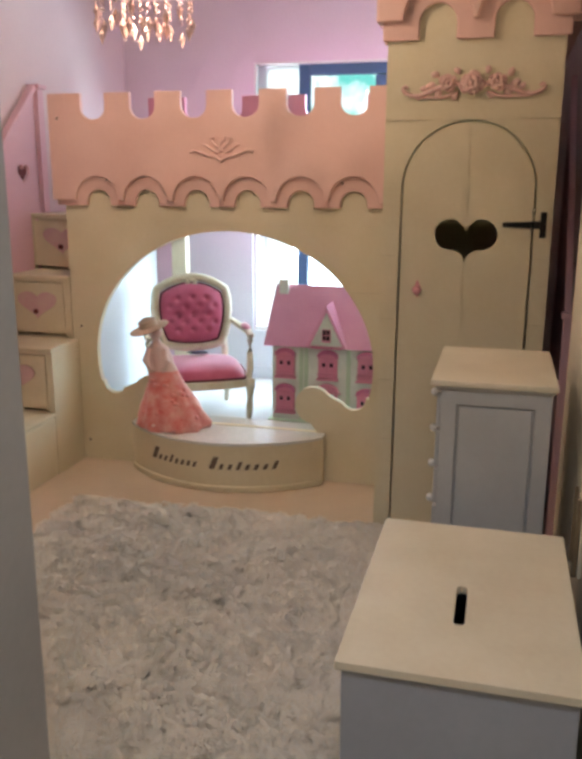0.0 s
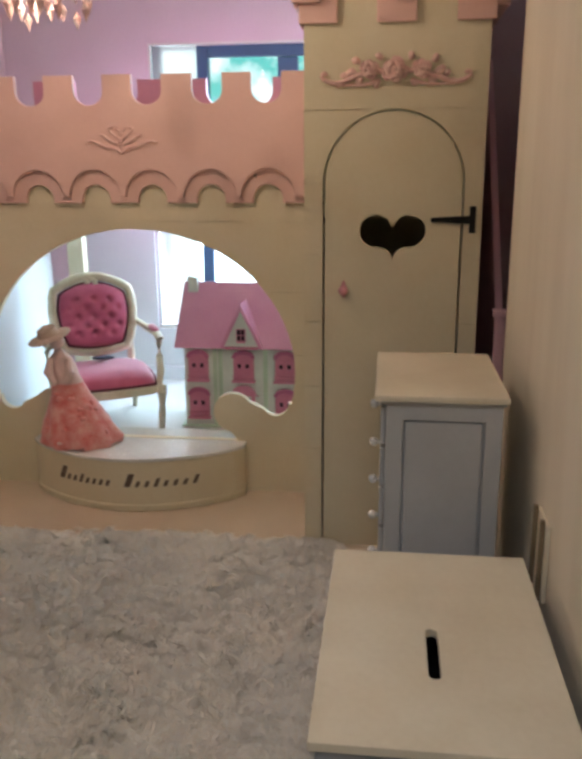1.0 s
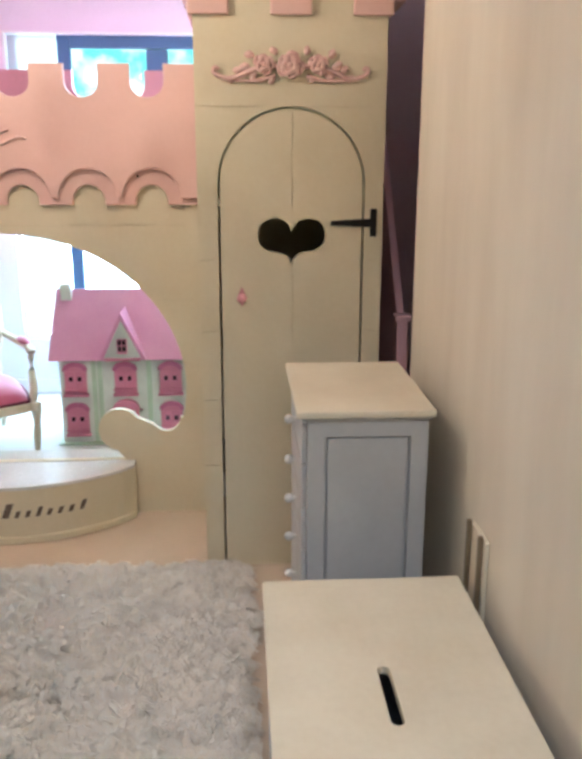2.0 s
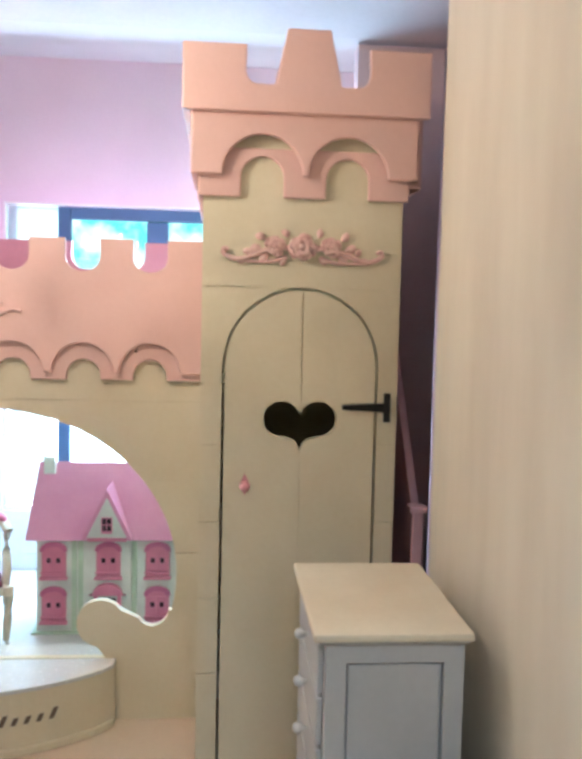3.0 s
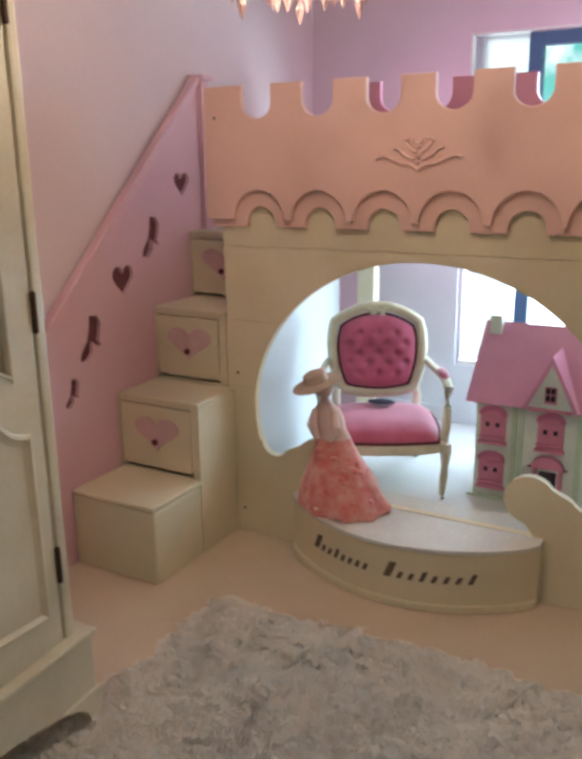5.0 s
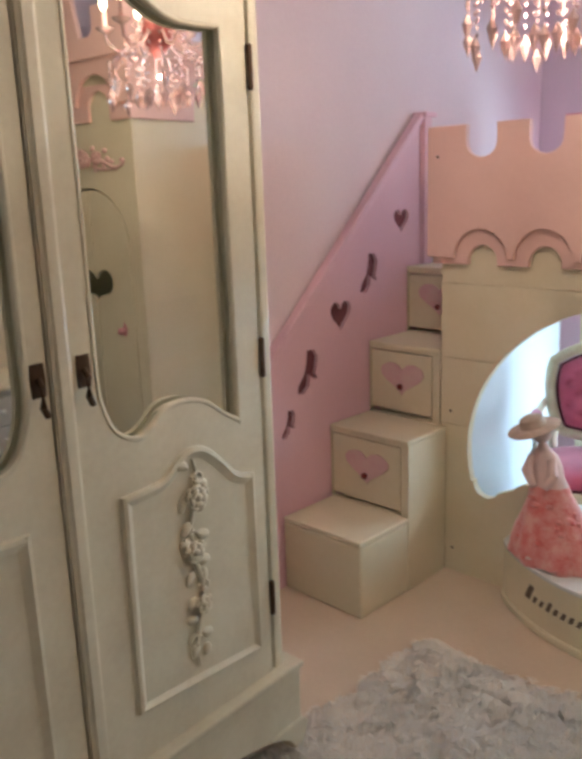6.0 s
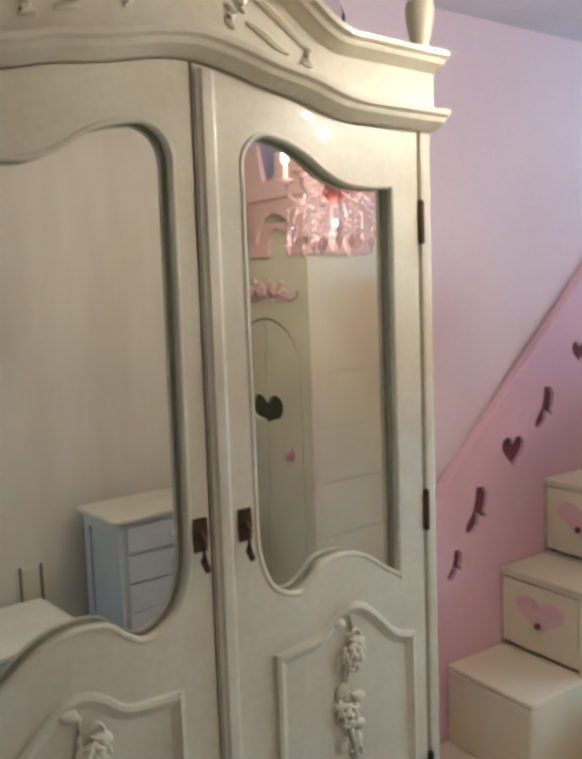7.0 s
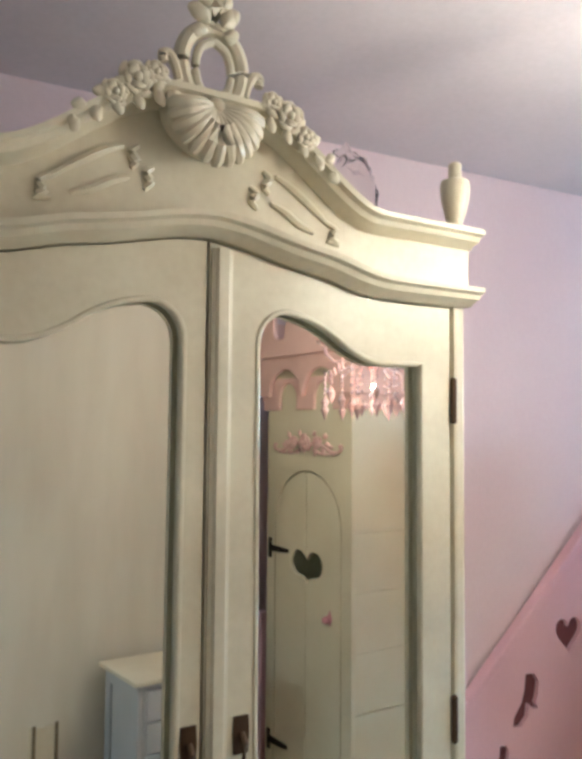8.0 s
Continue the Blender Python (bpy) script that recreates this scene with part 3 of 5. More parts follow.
bm = bmesh.new()
add_box(bm, -1.98, -1.93, 0.37, 0.42, 0, 1.84)
add_box(bm, -1.99, -1.915, 0.355, 0.435, 1.841, 1.862)
finish(bm, "newel_post", PANELPINK, stairs, bevel=0.004)

# ---- wardrobe ----
wardrobe = thing("wardrobe", "tall antique cream double wardrobe with mirrored doors and carved crest", "wardrobe", pose(-1.212, -1.909, 0, 0, 0, 93.5))
WD = 0.58


MID = 0.019


def mirror_line():
    """The outline of a door's mirror, for the right-hand door, from the lower left corner round."""
    low = smooth_line([(0.121, 1.25), (0.124, 1.17), (0.148, 1.10), (0.185, 1.066), (0.228, 1.055), (0.268, 1.076), (0.30, 1.102), (0.35, 1.108), (0.41, 1.094), (0.47, 1.052), (0.528, 1.018)], 4)
    up = [(0.526, 1.910), (0.51, 1.914)] + smooth_line([(0.45, 1.912), (0.391, 1.915), (0.34, 1.934), (0.29, 1.965), (0.24, 1.986), (0.19, 1.996)], 4) + arc(0.188, 1.925, 0.070, 0.071, 96, 180, 8)
    return low + up


def top_curve(x):
    """The height of the doors' top edge and of the moulding above it: a low hump with a shoulder on each side."""
    a = [0.0, 0.05, 0.10, 0.15, 0.20, 0.25, 0.29, 0.33, 0.38, 0.46, 0.65]
    z = [2.108, 2.104, 2.094, 2.082, 2.073, 2.066, 2.055, 2.044, 2.038, 2.037, 2.039]
    return sum(float(np.interp(abs(x - MID * 0.5) + d, a, z)) for d in (-0.015, 0.0, 0.015)) / 3


def panel_line():
    return [(0.155, 0.425), (0.56, 0.395), (0.56, 0.885)] + smooth_line([(0.545, 0.888), (0.50, 0.905), (0.45, 0.955), (0.40, 0.995), (0.35, 1.003), (0.31, 0.985), (0.27, 0.955), (0.21, 0.948), (0.155, 0.945)], 4)


def leaf(s):
    inner = s * MID + 0.003
    door_line = [(inner, 0.305), (0.600, 0.305)] + [(x, top_curve(s * x) - 0.004) for x in np.linspace(0.600, inner, 40)]
    off = 0.0 if s > 0 else 0.098

    def flip(line, move=True):
        return [(s * (x - (off if move else 0)), z) for x, z in (line if s > 0 else line[::-1])]

    d = plate("door", WARDROBE, [flip(door_line, False), flip(mirror_line())], 0, 0.024, wardrobe, "cream wardrobe door with shaped mirror", bevel=0)
    bm = bmesh.new()
    add_plate(bm, [flip([(0.10, 0.98), (0.56, 0.98), (0.56, 1.98), (0.40, 1.98), (0.3, 2.02), (0.10, 2.02)])], 0.025, 0.029)
    finish(bm, "mirror", MIRROR, d, "tall shaped mirror glass")
    bm = bmesh.new()
    add_sweep(bm, flip(mirror_line()), [(0.0, 0.010), (0.003, 0.007), (0.003, 0.002), (-0.002, -0.002), (-0.012, -0.004), (-0.012, 0.010)], True)
    finish(bm, "mirror_moulding", WARDROBE, d, smooth=True)
    bm = bmesh.new()
    line = flip(panel_line())
    add_sweep(bm, line, [(0.0, 0.0), (0.008, 0.003), (0.010, 0.012), (0.005, 0.020), (0.0005, 0.03), (-0.01, 0.03), (-0.01, 0.0)], True)
    finish(bm, "panel_moulding", WARDROBE, d, smooth=True)
    gx = s * (0.352 - off)
    bm = bmesh.new()
    add_tube(bm, [(gx + s * 0.014 * math.sin(z * 22), -0.004, z) for z in np.linspace(0.975, 0.455, 34)], 0.0055, 6, [0.5 + 0.7 * math.sin(math.pi * (i + 0.5) / 34) for i in range(34)])
    for z, k in ((0.93, 1), (0.80, -1), (0.66, 1), (0.53, -1)):
        add_tube(bm, [(gx + k * a, -0.004, z + c) for a, c in smooth_line([(0.0, 0.0), (0.022, 0.010), (0.034, -0.004), (0.026, -0.016), (0.018, -0.008)], 4)], 0.004, 6)
    finish(bm, "carved_stem", WARDROBE, d, "winding carved stem", smooth=True)
    for i, z in enumerate((0.885, 0.755, 0.615)):
        carved_rose("carved_rose", WARDROBE, (gx + 0.008 * (-1) ** i, -0.009, z), 0.034 - 0.004 * i, d)
    for i in range(16):
        z = 0.955 - i * 0.032
        k = 1 if i % 2 else -1
        carved_leaf("carved_leaf", WARDROBE, (gx + k * 0.006, -0.003, z), 0.056 - 0.0012 * i, 0.015, (-35 if i % 3 else 40) if k > 0 else 180 - (-35 if i % 3 else 40), d)
    bm = bmesh.new()
    hx = 0.096 if s > 0 else -0.006
    add_plate(bm, [[(hx + a, z) for a, z in ((-0.014, 1.20), (0.014, 1.20), (0.016, 1.235), (0.014, 1.265), (-0.014, 1.265), (-0.016, 1.235))]], -0.004, 0.0)
    add_tube(bm, [(hx, -0.004, 1.235), (hx, -0.018, 1.222), (hx - 0.005, -0.02, 1.185), (hx + 0.006, -0.016, 1.165)], 0.007, 8)
    finish(bm, "handle", BRASS, d, "dark brass drop handle", smooth=True)
    for z in (1.835, 1.167, 0.52):
        bm = bmesh.new()
        add_tube(bm, [(s * 0.606, -0.005, z - 0.05), (s * 0.606, -0.005, z - 0.046), (s * 0.606, -0.005, z + 0.046), (s * 0.606, -0.005, z + 0.05)], 0.0075, 8, [0.5, 1, 1, 0.5])
        finish(bm, "hinge", BRASS, d, "dark barrel hinge", smooth=True)
    return d


leaf(1), leaf(-1)
bm = bmesh.new()
add_sweep(bm, [(MID + 0.026, 0.31), (MID + 0.026, 2.092)], [(0.0, -0.021), (0.006, -0.021), (0.008, -0.014), (0.014, -0.010), (0.014, 0.010), (0.008, 0.014), (0.006, 0.021), (0.0, 0.021)])
finish(bm, "centre_bead", WARDROBE, wardrobe, smooth=True)
box("carcass", WARDROBE, -0.638, 0.638, 0.031, WD, 0.29, 2.06, wardrobe, bevel=0.004)
for s in (-1, 1):
    box("stile", WARDROBE, s * 0.613, s * 0.645, 0.0, 0.0305, 0.29, 2.06, wardrobe, bevel=0.008)
# base with a shaped apron and short cabriole feet
apron = [(-0.68, 0.285), (-0.68, 0.11)] + smooth_line([(-0.60, 0.10), (-0.50, 0.13), (-0.30, 0.16), (-0.1, 0.135), (0, 0.12), (0.1, 0.135), (0.30, 0.16), (0.50, 0.13), (0.60, 0.10)], 5) + [(0.68, 0.11), (0.68, 0.285)]
plate("apron", WARDROBE, [apron], -0.025, 0.0, wardrobe, bevel=0.006)
bm = bmesh.new()
for x0, x1, y0, y1 in ((-0.68, -0.656, 0.001, WD), (0.656, 0.68, 0.001, WD)):
    add_box(bm, x0, x1, y0, y1, 0.12, 0.285)
add_box(bm, -0.69, 0.69, -0.034, WD, 0.2855, 0.303)
finish(bm, "base", WARDROBE, wardrobe, bevel=0.005)
for sx in (-1, 1):
    for y in (-0.01, WD - 0.06):
        bm = bmesh.new()
        prof = smooth_line([(0.55, 0.125), (0.685, 0.125), (0.695, 0.09), (0.675, 0.05), (0.69, 0.018), (0.715, 0.0), (0.655, 0.0), (0.648, 0.03), (0.635, 0.07), (0.60, 0.10), (0.55, 0.12)], 3)[:-1]
        add_plate(bm, [[(sx * x, z) for x, z in (prof if sx > 0 else prof[::-1])]], y - 0.024, y + 0.03)
        finish(bm, "foot", WARDROBE, wardrobe, "curved bracket foot", bevel=0.005)
# cornice: two mouldings that follow the arched top, a frieze and a pediment board between them
xs = np.linspace(-0.645, 0.645, 60)


def crest_curve(x):
    u = min(1, max(0, (0.375 - abs(x)) / 0.31))
    return 2.170 + 0.152 * (3 * u * u - 2 * u ** 3)


MOULD = [(-0.02, 0.0), (0.02, 0.0), (0.03, 0.008), (0.045, 0.012), (0.05, 0.022), (0.062, 0.026), (0.064, 0.036), (0.03, 0.04), (-0.02, 0.04)]
bm = bmesh.new()
add_sweep(bm, [(x, top_curve(x)) for x in xs], MOULD)
for s in (-1, 1):
    add_box(bm, s * 0.63, s * 0.650, 0.0, WD, 2.06, 2.088)
finish(bm, "lower_moulding", WARDROBE, wardrobe, smooth=True)
bm = bmesh.new()
add_sweep(bm, [(x, crest_curve(x) - 0.006) for x in xs], MOULD)
for s in (-1, 1):
    add_box(bm, s * 0.63, s * 0.652, 0.0, WD, 2.165, 2.203)
finish(bm, "upper_moulding", WARDROBE, wardrobe, smooth=True)
plate("pediment", WARDROBE, [[(x, top_curve(x) + 0.03) for x in xs] + [(x, crest_curve(x) + 0.02) for x in xs[::-1]]], -0.012, 0.03, wardrobe, bevel=0)
box("top", WARDROBE, -0.638, 0.638, 0.031, WD, 2.061, 2.175, wardrobe)
for s in (-1, 1):
    bm = bmesh.new()
    add_lathe(bm, [(0.020, 0), (0.024, 0.008), (0.016, 0.018), (0.022, 0.035), (0.031, 0.075), (0.033, 0.10), (0.030, 0.114), (0.022, 0.118), (0.015, 0.12), (0.014, 0.142), (0.015, 0.15), (0.009, 0.156)], 20,
              Matrix.Translation((s * 0.618, 0.0, 2.203)))
    finish(bm, "finial", WARDROBE, wardrobe, "turned urn finial", smooth=True)
    bm = bmesh.new()
    lines = (((0.148, 2.240), (0.18, 2.226), (0.225, 2.198), (0.272, 2.164)), ((0.138, 2.188), (0.17, 2.176), (0.20, 2.158), (0.235, 2.146)),
             ((0.122, 2.245), (0.136, 2.232), (0.124, 2.218), (0.134, 2.204)), ((0.094, 2.212), (0.108, 2.200), (0.098, 2.186), (0.110, 2.172)), ((0.268, 2.170), (0.286, 2.158), (0.276, 2.142), (0.290, 2.132), (0.266, 2.134)))
    for ln in lines:
        path = smooth_line(ln, 4)
        add_tube(bm, [(s * x, -0.014, z) for x, z in path], 0.0075, 6, [0.45 + 0.65 * math.sin(math.pi * (i + 0.5) / len(path)) for i in range(len(path))])
    finish(bm, "carved_scroll", WARDROBE, wardrobe, "carved scroll work", smooth=True)
# scallop shell and openwork crest
bm = bmesh.new()
add_ball(bm, (0, -0.058, 2.322), 0.018, 10)
add_plate(bm, [arc(0, 2.325, 0.090, 0.086, 176, 364, 24)], -0.058, -0.02)
shell = finish(bm, "shell", WARDROBE, wardrobe, "carved scallop shell", smooth=True)
n = 13
for i in range(n):
    a = radians(190 + 160 * i / (n - 1))
    ln = 0.106 - 0.014 * abs(i - (n - 1) / 2) / 6
    dx, dz = math.cos(a), math.sin(a)
    bm = bmesh.new()
    add_tube(bm, [(dx * ln * t, -0.060 - 0.020 * math.sin(math.pi * t), 2.325 + dz * ln * t) for t in (0.12, 0.4, 0.7, 0.9, 1.0)], 0.0125, 8, [0.35, 0.7, 1.0, 1.05, 0.6])
    finish(bm, "rib", WARDROBE, shell, smooth=True)
bm = bmesh.new()
for s in (-1, 1):
    add_tube(bm, [(s * x, -0.04, z) for x, z in smooth_line([(0.018, 2.33), (0.046, 2.352), (0.058, 2.395), (0.050, 2.435), (0.024, 2.462), (0.0, 2.470)], 5)], 0.015, 8)
    add_tube(bm, [(s * x, -0.046, z) for x, z in smooth_line([(0.012, 2.345), (0.030, 2.365), (0.034, 2.40), (0.024, 2.43), (0.0, 2.445)], 5)], 0.008, 8)
add_tube(bm, [(0.0, -0.04, 2.465), (0.006, -0.042, 2.50), (-0.004, -0.04, 2.54), (0.004, -0.038, 2.58)], 0.018, 8, [1.2, 1.3, 1.0, 0.4])
crest = finish(bm, "crest", WARDROBE, wardrobe, "openwork carved crest with leaves", smooth=True)
for s in (-1, 1):
    bm = bmesh.new()
    add_tube(bm, [(s * x, -0.045, z) for x, z in smooth_line([(0.082, 2.330), (0.064, 2.348), (0.068, 2.378), (0.082, 2.402), (0.094, 2.400), (0.092, 2.386)], 5)], 0.009, 8)
    finish(bm, "scroll", WARDROBE, crest, smooth=True)
    for x, z, turn, size in ((0.012, 2.47, 50, 0.05), (0.010, 2.50, 65, 0.05), (0.004, 2.53, 75, 0.05), (0.014, 2.455, 10, 0.04), (0.02, 2.485, 30, 0.04)):
        carved_leaf("leaf", WARDROBE, (s * x, -0.052, z), size, size * 0.36, turn if s > 0 else 180 - turn, crest)
    for x, z, size in ((0.146, 2.338, 0.030), (0.182, 2.306, 0.023), (0.112, 2.356, 0.021)):
        carved_rose("rose", WARDROBE, (s * x, -0.062, z), size, crest)
    for i in range(15):
        t = i / 14
        x = 0.085 + 0.165 * t
        turn = (15, -48, -95)[i % 3]
        carved_leaf("leaf", WARDROBE, (s * x, -0.062, crest_curve(x) + 0.026 + 0.008 * math.sin(i * 2.3)), 0.040 - 0.012 * t, 0.011, turn if s > 0 else 180 - turn, crest)

# ---- chest of drawers ----
chest = thing("chest_of_drawers", "grey-white chest of drawers with cream top", "chest of drawers")
CX0, CX1, CY0, CY1, CZ = 0.298, 0.602, -1.268, -0.80, 0.834
box("body", CHESTM, CX0, CX1 - 0.001, CY0 + 0.02, CY1, 0.07, CZ - 0.03, chest, bevel=0.002)
box("top", CHESTTOP, CX0 - 0.03, CX1 + 0.012, CY0 - 0.028, CY1 + 0.012, CZ - 0.018, CZ, chest, "cream moulded top", bevel=0.006)
box("moulding", CHESTM, CX0 - 0.015, CX1 + 0.006, CY0 - 0.012, CY1 + 0.006, CZ - 0.0295, CZ - 0.0185, chest, bevel=0.004)
plate("side_frame", CHESTM, [[(CX0, 0.07), (CX1, 0.07), (CX1, CZ - 0.03), (CX0, CZ - 0.03)], [(CX0 + 0.045, 0.13), (CX1 - 0.045, 0.13), (CX1 - 0.045, CZ - 0.075), (CX0 + 0.045, CZ - 0.075)]], CY0, CY0 + 0.0195, chest, bevel=0.003)
plate("side_panel", CHESTM, [[(CX0 + 0.05, 0.135), (CX1 - 0.05, 0.135), (CX1 - 0.05, CZ - 0.08), (CX0 + 0.05, CZ - 0.08)]], CY0 + 0.008, CY0 + 0.0195, chest, bevel=0.004)
box("plinth", CHESTM, CX0 + 0.01, CX1 - 0.01, CY0 + 0.015, CY1, 0, 0.0695, chest)
for n in range(6):
    z0 = 0.09 + n * 0.118
    d = box("drawer", CHESTM, CX0 - 0.014, CX0 - 0.0005, CY0 + 0.03, CY1 - 0.02, z0, z0 + 0.108, chest, bevel=0.004)
    bm = bmesh.new()
    add_ball(bm, (CX0 - 0.034, -1.035, z0 + 0.054), 0.0135, 10)
    add_lathe(bm, [(0.007, 0), (0.006, 0.02)], 8, Matrix.Translation((CX0 - 0.013, -1.035, z0 + 0.054)) @ pose(0, 0, 0, 0, -90, 0))
    finish(bm, "knob", WHITE, d, "white round knob", smooth=True)

# ---- toy box ----
# white box body; the shade on its front is put into this blue-grey
BOXSHADE = material("white_box_shade", (0.42, 0.44, 0.48), 0.5, second=(0.37, 0.39, 0.43), scale=4)
toybox = thing("toy_box", "white toy box shaded blue-grey in its colour, with a cream lid and hand slot", "toy box")
BX0, BX1, BY0, BY1, BZ = 0.190, 0.63, -2.155, -1.468, 0.475


def slot(cx, y0, y1, half):
    return arc(cx, y1 - half, half, half, 0, 180, 8) + arc(cx, y0 + half, half, half, 180, 360, 8)


lidm = Matrix(((1, 0, 0, 0), (0, 0, 1, 0), (0, -1, 0, BZ), (0, 0, 0, 1)))
plate("lid", CHESTTOP, [[(BX0 - 0.012, BY0 - 0.012), (BX1 + 0.012, BY0 - 0.012), (BX1 + 0.012, BY1 + 0.008), (BX0 - 0.012, BY1 + 0.008)], slot(0.402, -1.970, -1.800, 0.012)], 0.0, 0.018, toybox, "cream lid with a hand slot", m=lidm, bevel=0.002)
for nm, b in (("front", (BX0, BX1, BY0, BY0 + 0.016)), ("back", (BX0, BX1, BY1 - 0.016, BY1)), ("side", (BX0, BX0 + 0.016, BY0 + 0.0165, BY1 - 0.0165)), ("side", (BX1 - 0.016, BX1, BY0 + 0.0165, BY1 - 0.0165))):
    box(nm, BOXSHADE, *b, 0.0, BZ - 0.0185, toybox)
box("bottom", BOXSHADE, BX0 + 0.0165, BX1 - 0.0165, BY0 + 0.0165, BY1 - 0.0165, 0.01, 0.025, toybox)

# ---- small parts of the castle ----
INK = material("dark_ink", (0.16, 0.11, 0.08), 0.6, scale=40)
SCREW = material("dark_screw", (0.08, 0.05, 0.04), 0.5, 0.5, scale=40)
for x, y, z in ((-1.585, -0.0455, 1.657), (-1.545, 0.0, 0.684), (-1.53, 0.0, 0.10), (-0.245, -0.0228, 1.372), (-1.36, -0.0228, 1.385)):
    bm = bmesh.new()
    add_lathe(bm, [(0.0055, 0.0), (0.005, 0.002), (0.002, 0.0025)], 10, Matrix.Translation((x, y, z)) @ pose(0, 0, 0, 90, 0, 0))
    finish(bm, "screw", SCREW, castle, "dark screw head")


def bow_at(x):
    s = (x + 1.27) / 0.96
    return -0.045 - 0.225 * math.sin(math.pi * min(1, max(0, s))) ** 0.75


# lettering on the ledge, as plain slanted bars
r = random.Random(11)
for x0, x1, count in ((-1.105, -0.85, 8), (-0.79, -0.48, 8)):
    for i in range(count):
        big = i == 0
        x, h, w = x0 + (x1 - x0) * i / count + (0.008 if i else 0), 0.058 if big else 0.026 + 0.012 * (r.random() > 0.7), 0.026 if big else 0.016
        bm = bmesh.new()
        rows = []
        for k in range(3):
            xx = x + w * k / 2
            rows.append([bm.verts.new((xx + g * 0.4 * h, bow_at(xx + g * 0.4 * h) - 0.0022, 0.108 + g * h)) for g in (0, 0.5, 1)])
        for k in range(2):
            for g in range(2):
                bm.faces.new((rows[k][g], rows[k + 1][g], rows[k + 1][g + 1], rows[k][g + 1]))
        finish(bm, "lettering_bar", INK, castle, "small dark bar of painted lettering")

# pink stair rail in the recess beside the tower
rail = thing("stair_rail", "pink newel post with a sloping rail panel", "railing")
bm = bmesh.new()
add_box(bm, 0.672, 0.708, -0.47, -0.434, 0, 0.895)
add_box(bm, 0.662, 0.718, -0.48, -0.424, 0.8955, 0.916)
finish(bm, "newel_post", PANELPINK, rail, bevel=0.004)
rm = Matrix(((0, -1, 0, 0.698), (1, 0, 0, 0), (0, 0, 1, 0), (0, 0, 0, 1)))
plate("panel", PANELPINK, [[(-0.432, 0), (0.3, 0), (0.3, 1.80), (-0.432, 0.87)]], 0, 0.016, rail, m=rm)
plate("rail_cap", PANELPINK, [[(-0.432, 0.872), (0.3, 1.802), (0.3, 1.825), (-0.432, 0.895)]], -0.004, 0.020, rail, "pink sloping rail cap", m=rm)
# added wall: keeps window light out of the recess except through a slit
structure(box("recess_blocker", WALLPINK, 0.61, 0.98, 0.5, 0.6, 0, H_CEIL - 0.002, bevel=0), "pink wall added behind the rail to block window light", "wall")

# plate fixed to the wall over the toy box
br = thing("wall_bracket", "beige wall plate with two dark upright ribs", "bracket")
box("backplate", CHESTTOP, X_RIGHT - 0.012, X_RIGHT - 0.0005, -1.545, -1.425, 0.40, 0.60, br, bevel=0.004)
for y in (-1.53, -1.44):
    box("rib", material("worn_metal", (0.26, 0.20, 0.13), 0.5, 0.4, scale=40), X_RIGHT - 0.024, X_RIGHT - 0.0125, y - 0.006, y + 0.006, 0.40, 0.61, br, "dark worn metal rib", bevel=0.003)

# ---- armchair ----
NOOK_IN = pose(0.02, -0.236, 0.115) @ Matrix.Scale(0.92, 4)
FABRIC = material("pink_velvet", (0.62, 0.13, 0.24), 0.75, second=(0.50, 0.08, 0.17), scale=9, bump=0.15, fine=220, sheen=0.5)
BRAID = material("dark_braid", (0.12, 0.02, 0.04), 0.8, scale=60, bump=0.2)
CHAIRW = material("cream_chair_wood", (0.76, 0.70, 0.56), 0.4, second=(0.66, 0.58, 0.42), scale=14)
chair = thing("armchair", "small cream armchair with buttoned pink velvet upholstery", "chair", NOOK_IN @ pose(-1.265, 0.82, 0, 0, 0, 28) @ Matrix.Diagonal((1.0, 1.0, 0.95, 1)))
for s in (-1, 1):
    bm = bmesh.new()
    add_tube(bm, [(s * 0.27, -0.25, 0.0), (s * 0.265, -0.245, 0.02), (s * 0.272, -0.25, 0.12), (s * 0.275, -0.25, 0.24), (s * 0.275, -0.245, 0.28)], 0.024, 10, [0.55, 0.6, 0.85, 1.15, 1.1])
    finish(bm, "leg", CHAIRW, chair, smooth=True)
    bm = bmesh.new()
    add_tube(bm, [(s * 0.22, 0.31, 0.0), (s * 0.22, 0.26, 0.14), (s * 0.22, 0.24, 0.28)], 0.024, 10, [0.65, 0.85, 1.1])
    finish(bm, "leg", CHAIRW, chair, smooth=True)
    bm = bmesh.new()
    add_tube(bm, [(s * a, b, c) for a, b, c in ((0.272, -0.20, 0.27), (0.285, -0.19, 0.34), (0.295, -0.13, 0.42), (0.295, -0.14, 0.50), (0.29, -0.19, 0.535), (0.292, -0.10, 0.55), (0.285, 0.05, 0.545), (0.255, 0.20, 0.56), (0.225, 0.255, 0.58))], 0.018, 8, [1.2, 1.1, 1, 1, 1.3, 1.2, 1.1, 1, 1])
    arm = finish(bm, "arm", CHAIRW, chair, smooth=True)
    bm = bmesh.new()
    add_ball(bm, (s * 0.29, -0.03, 0.567), 0.05, 14, (0.5, 1.9, 0.36))
    finish(bm, "arm_pad", FABRIC, arm, "pink velvet arm pad", smooth=True)
bm = bmesh.new()
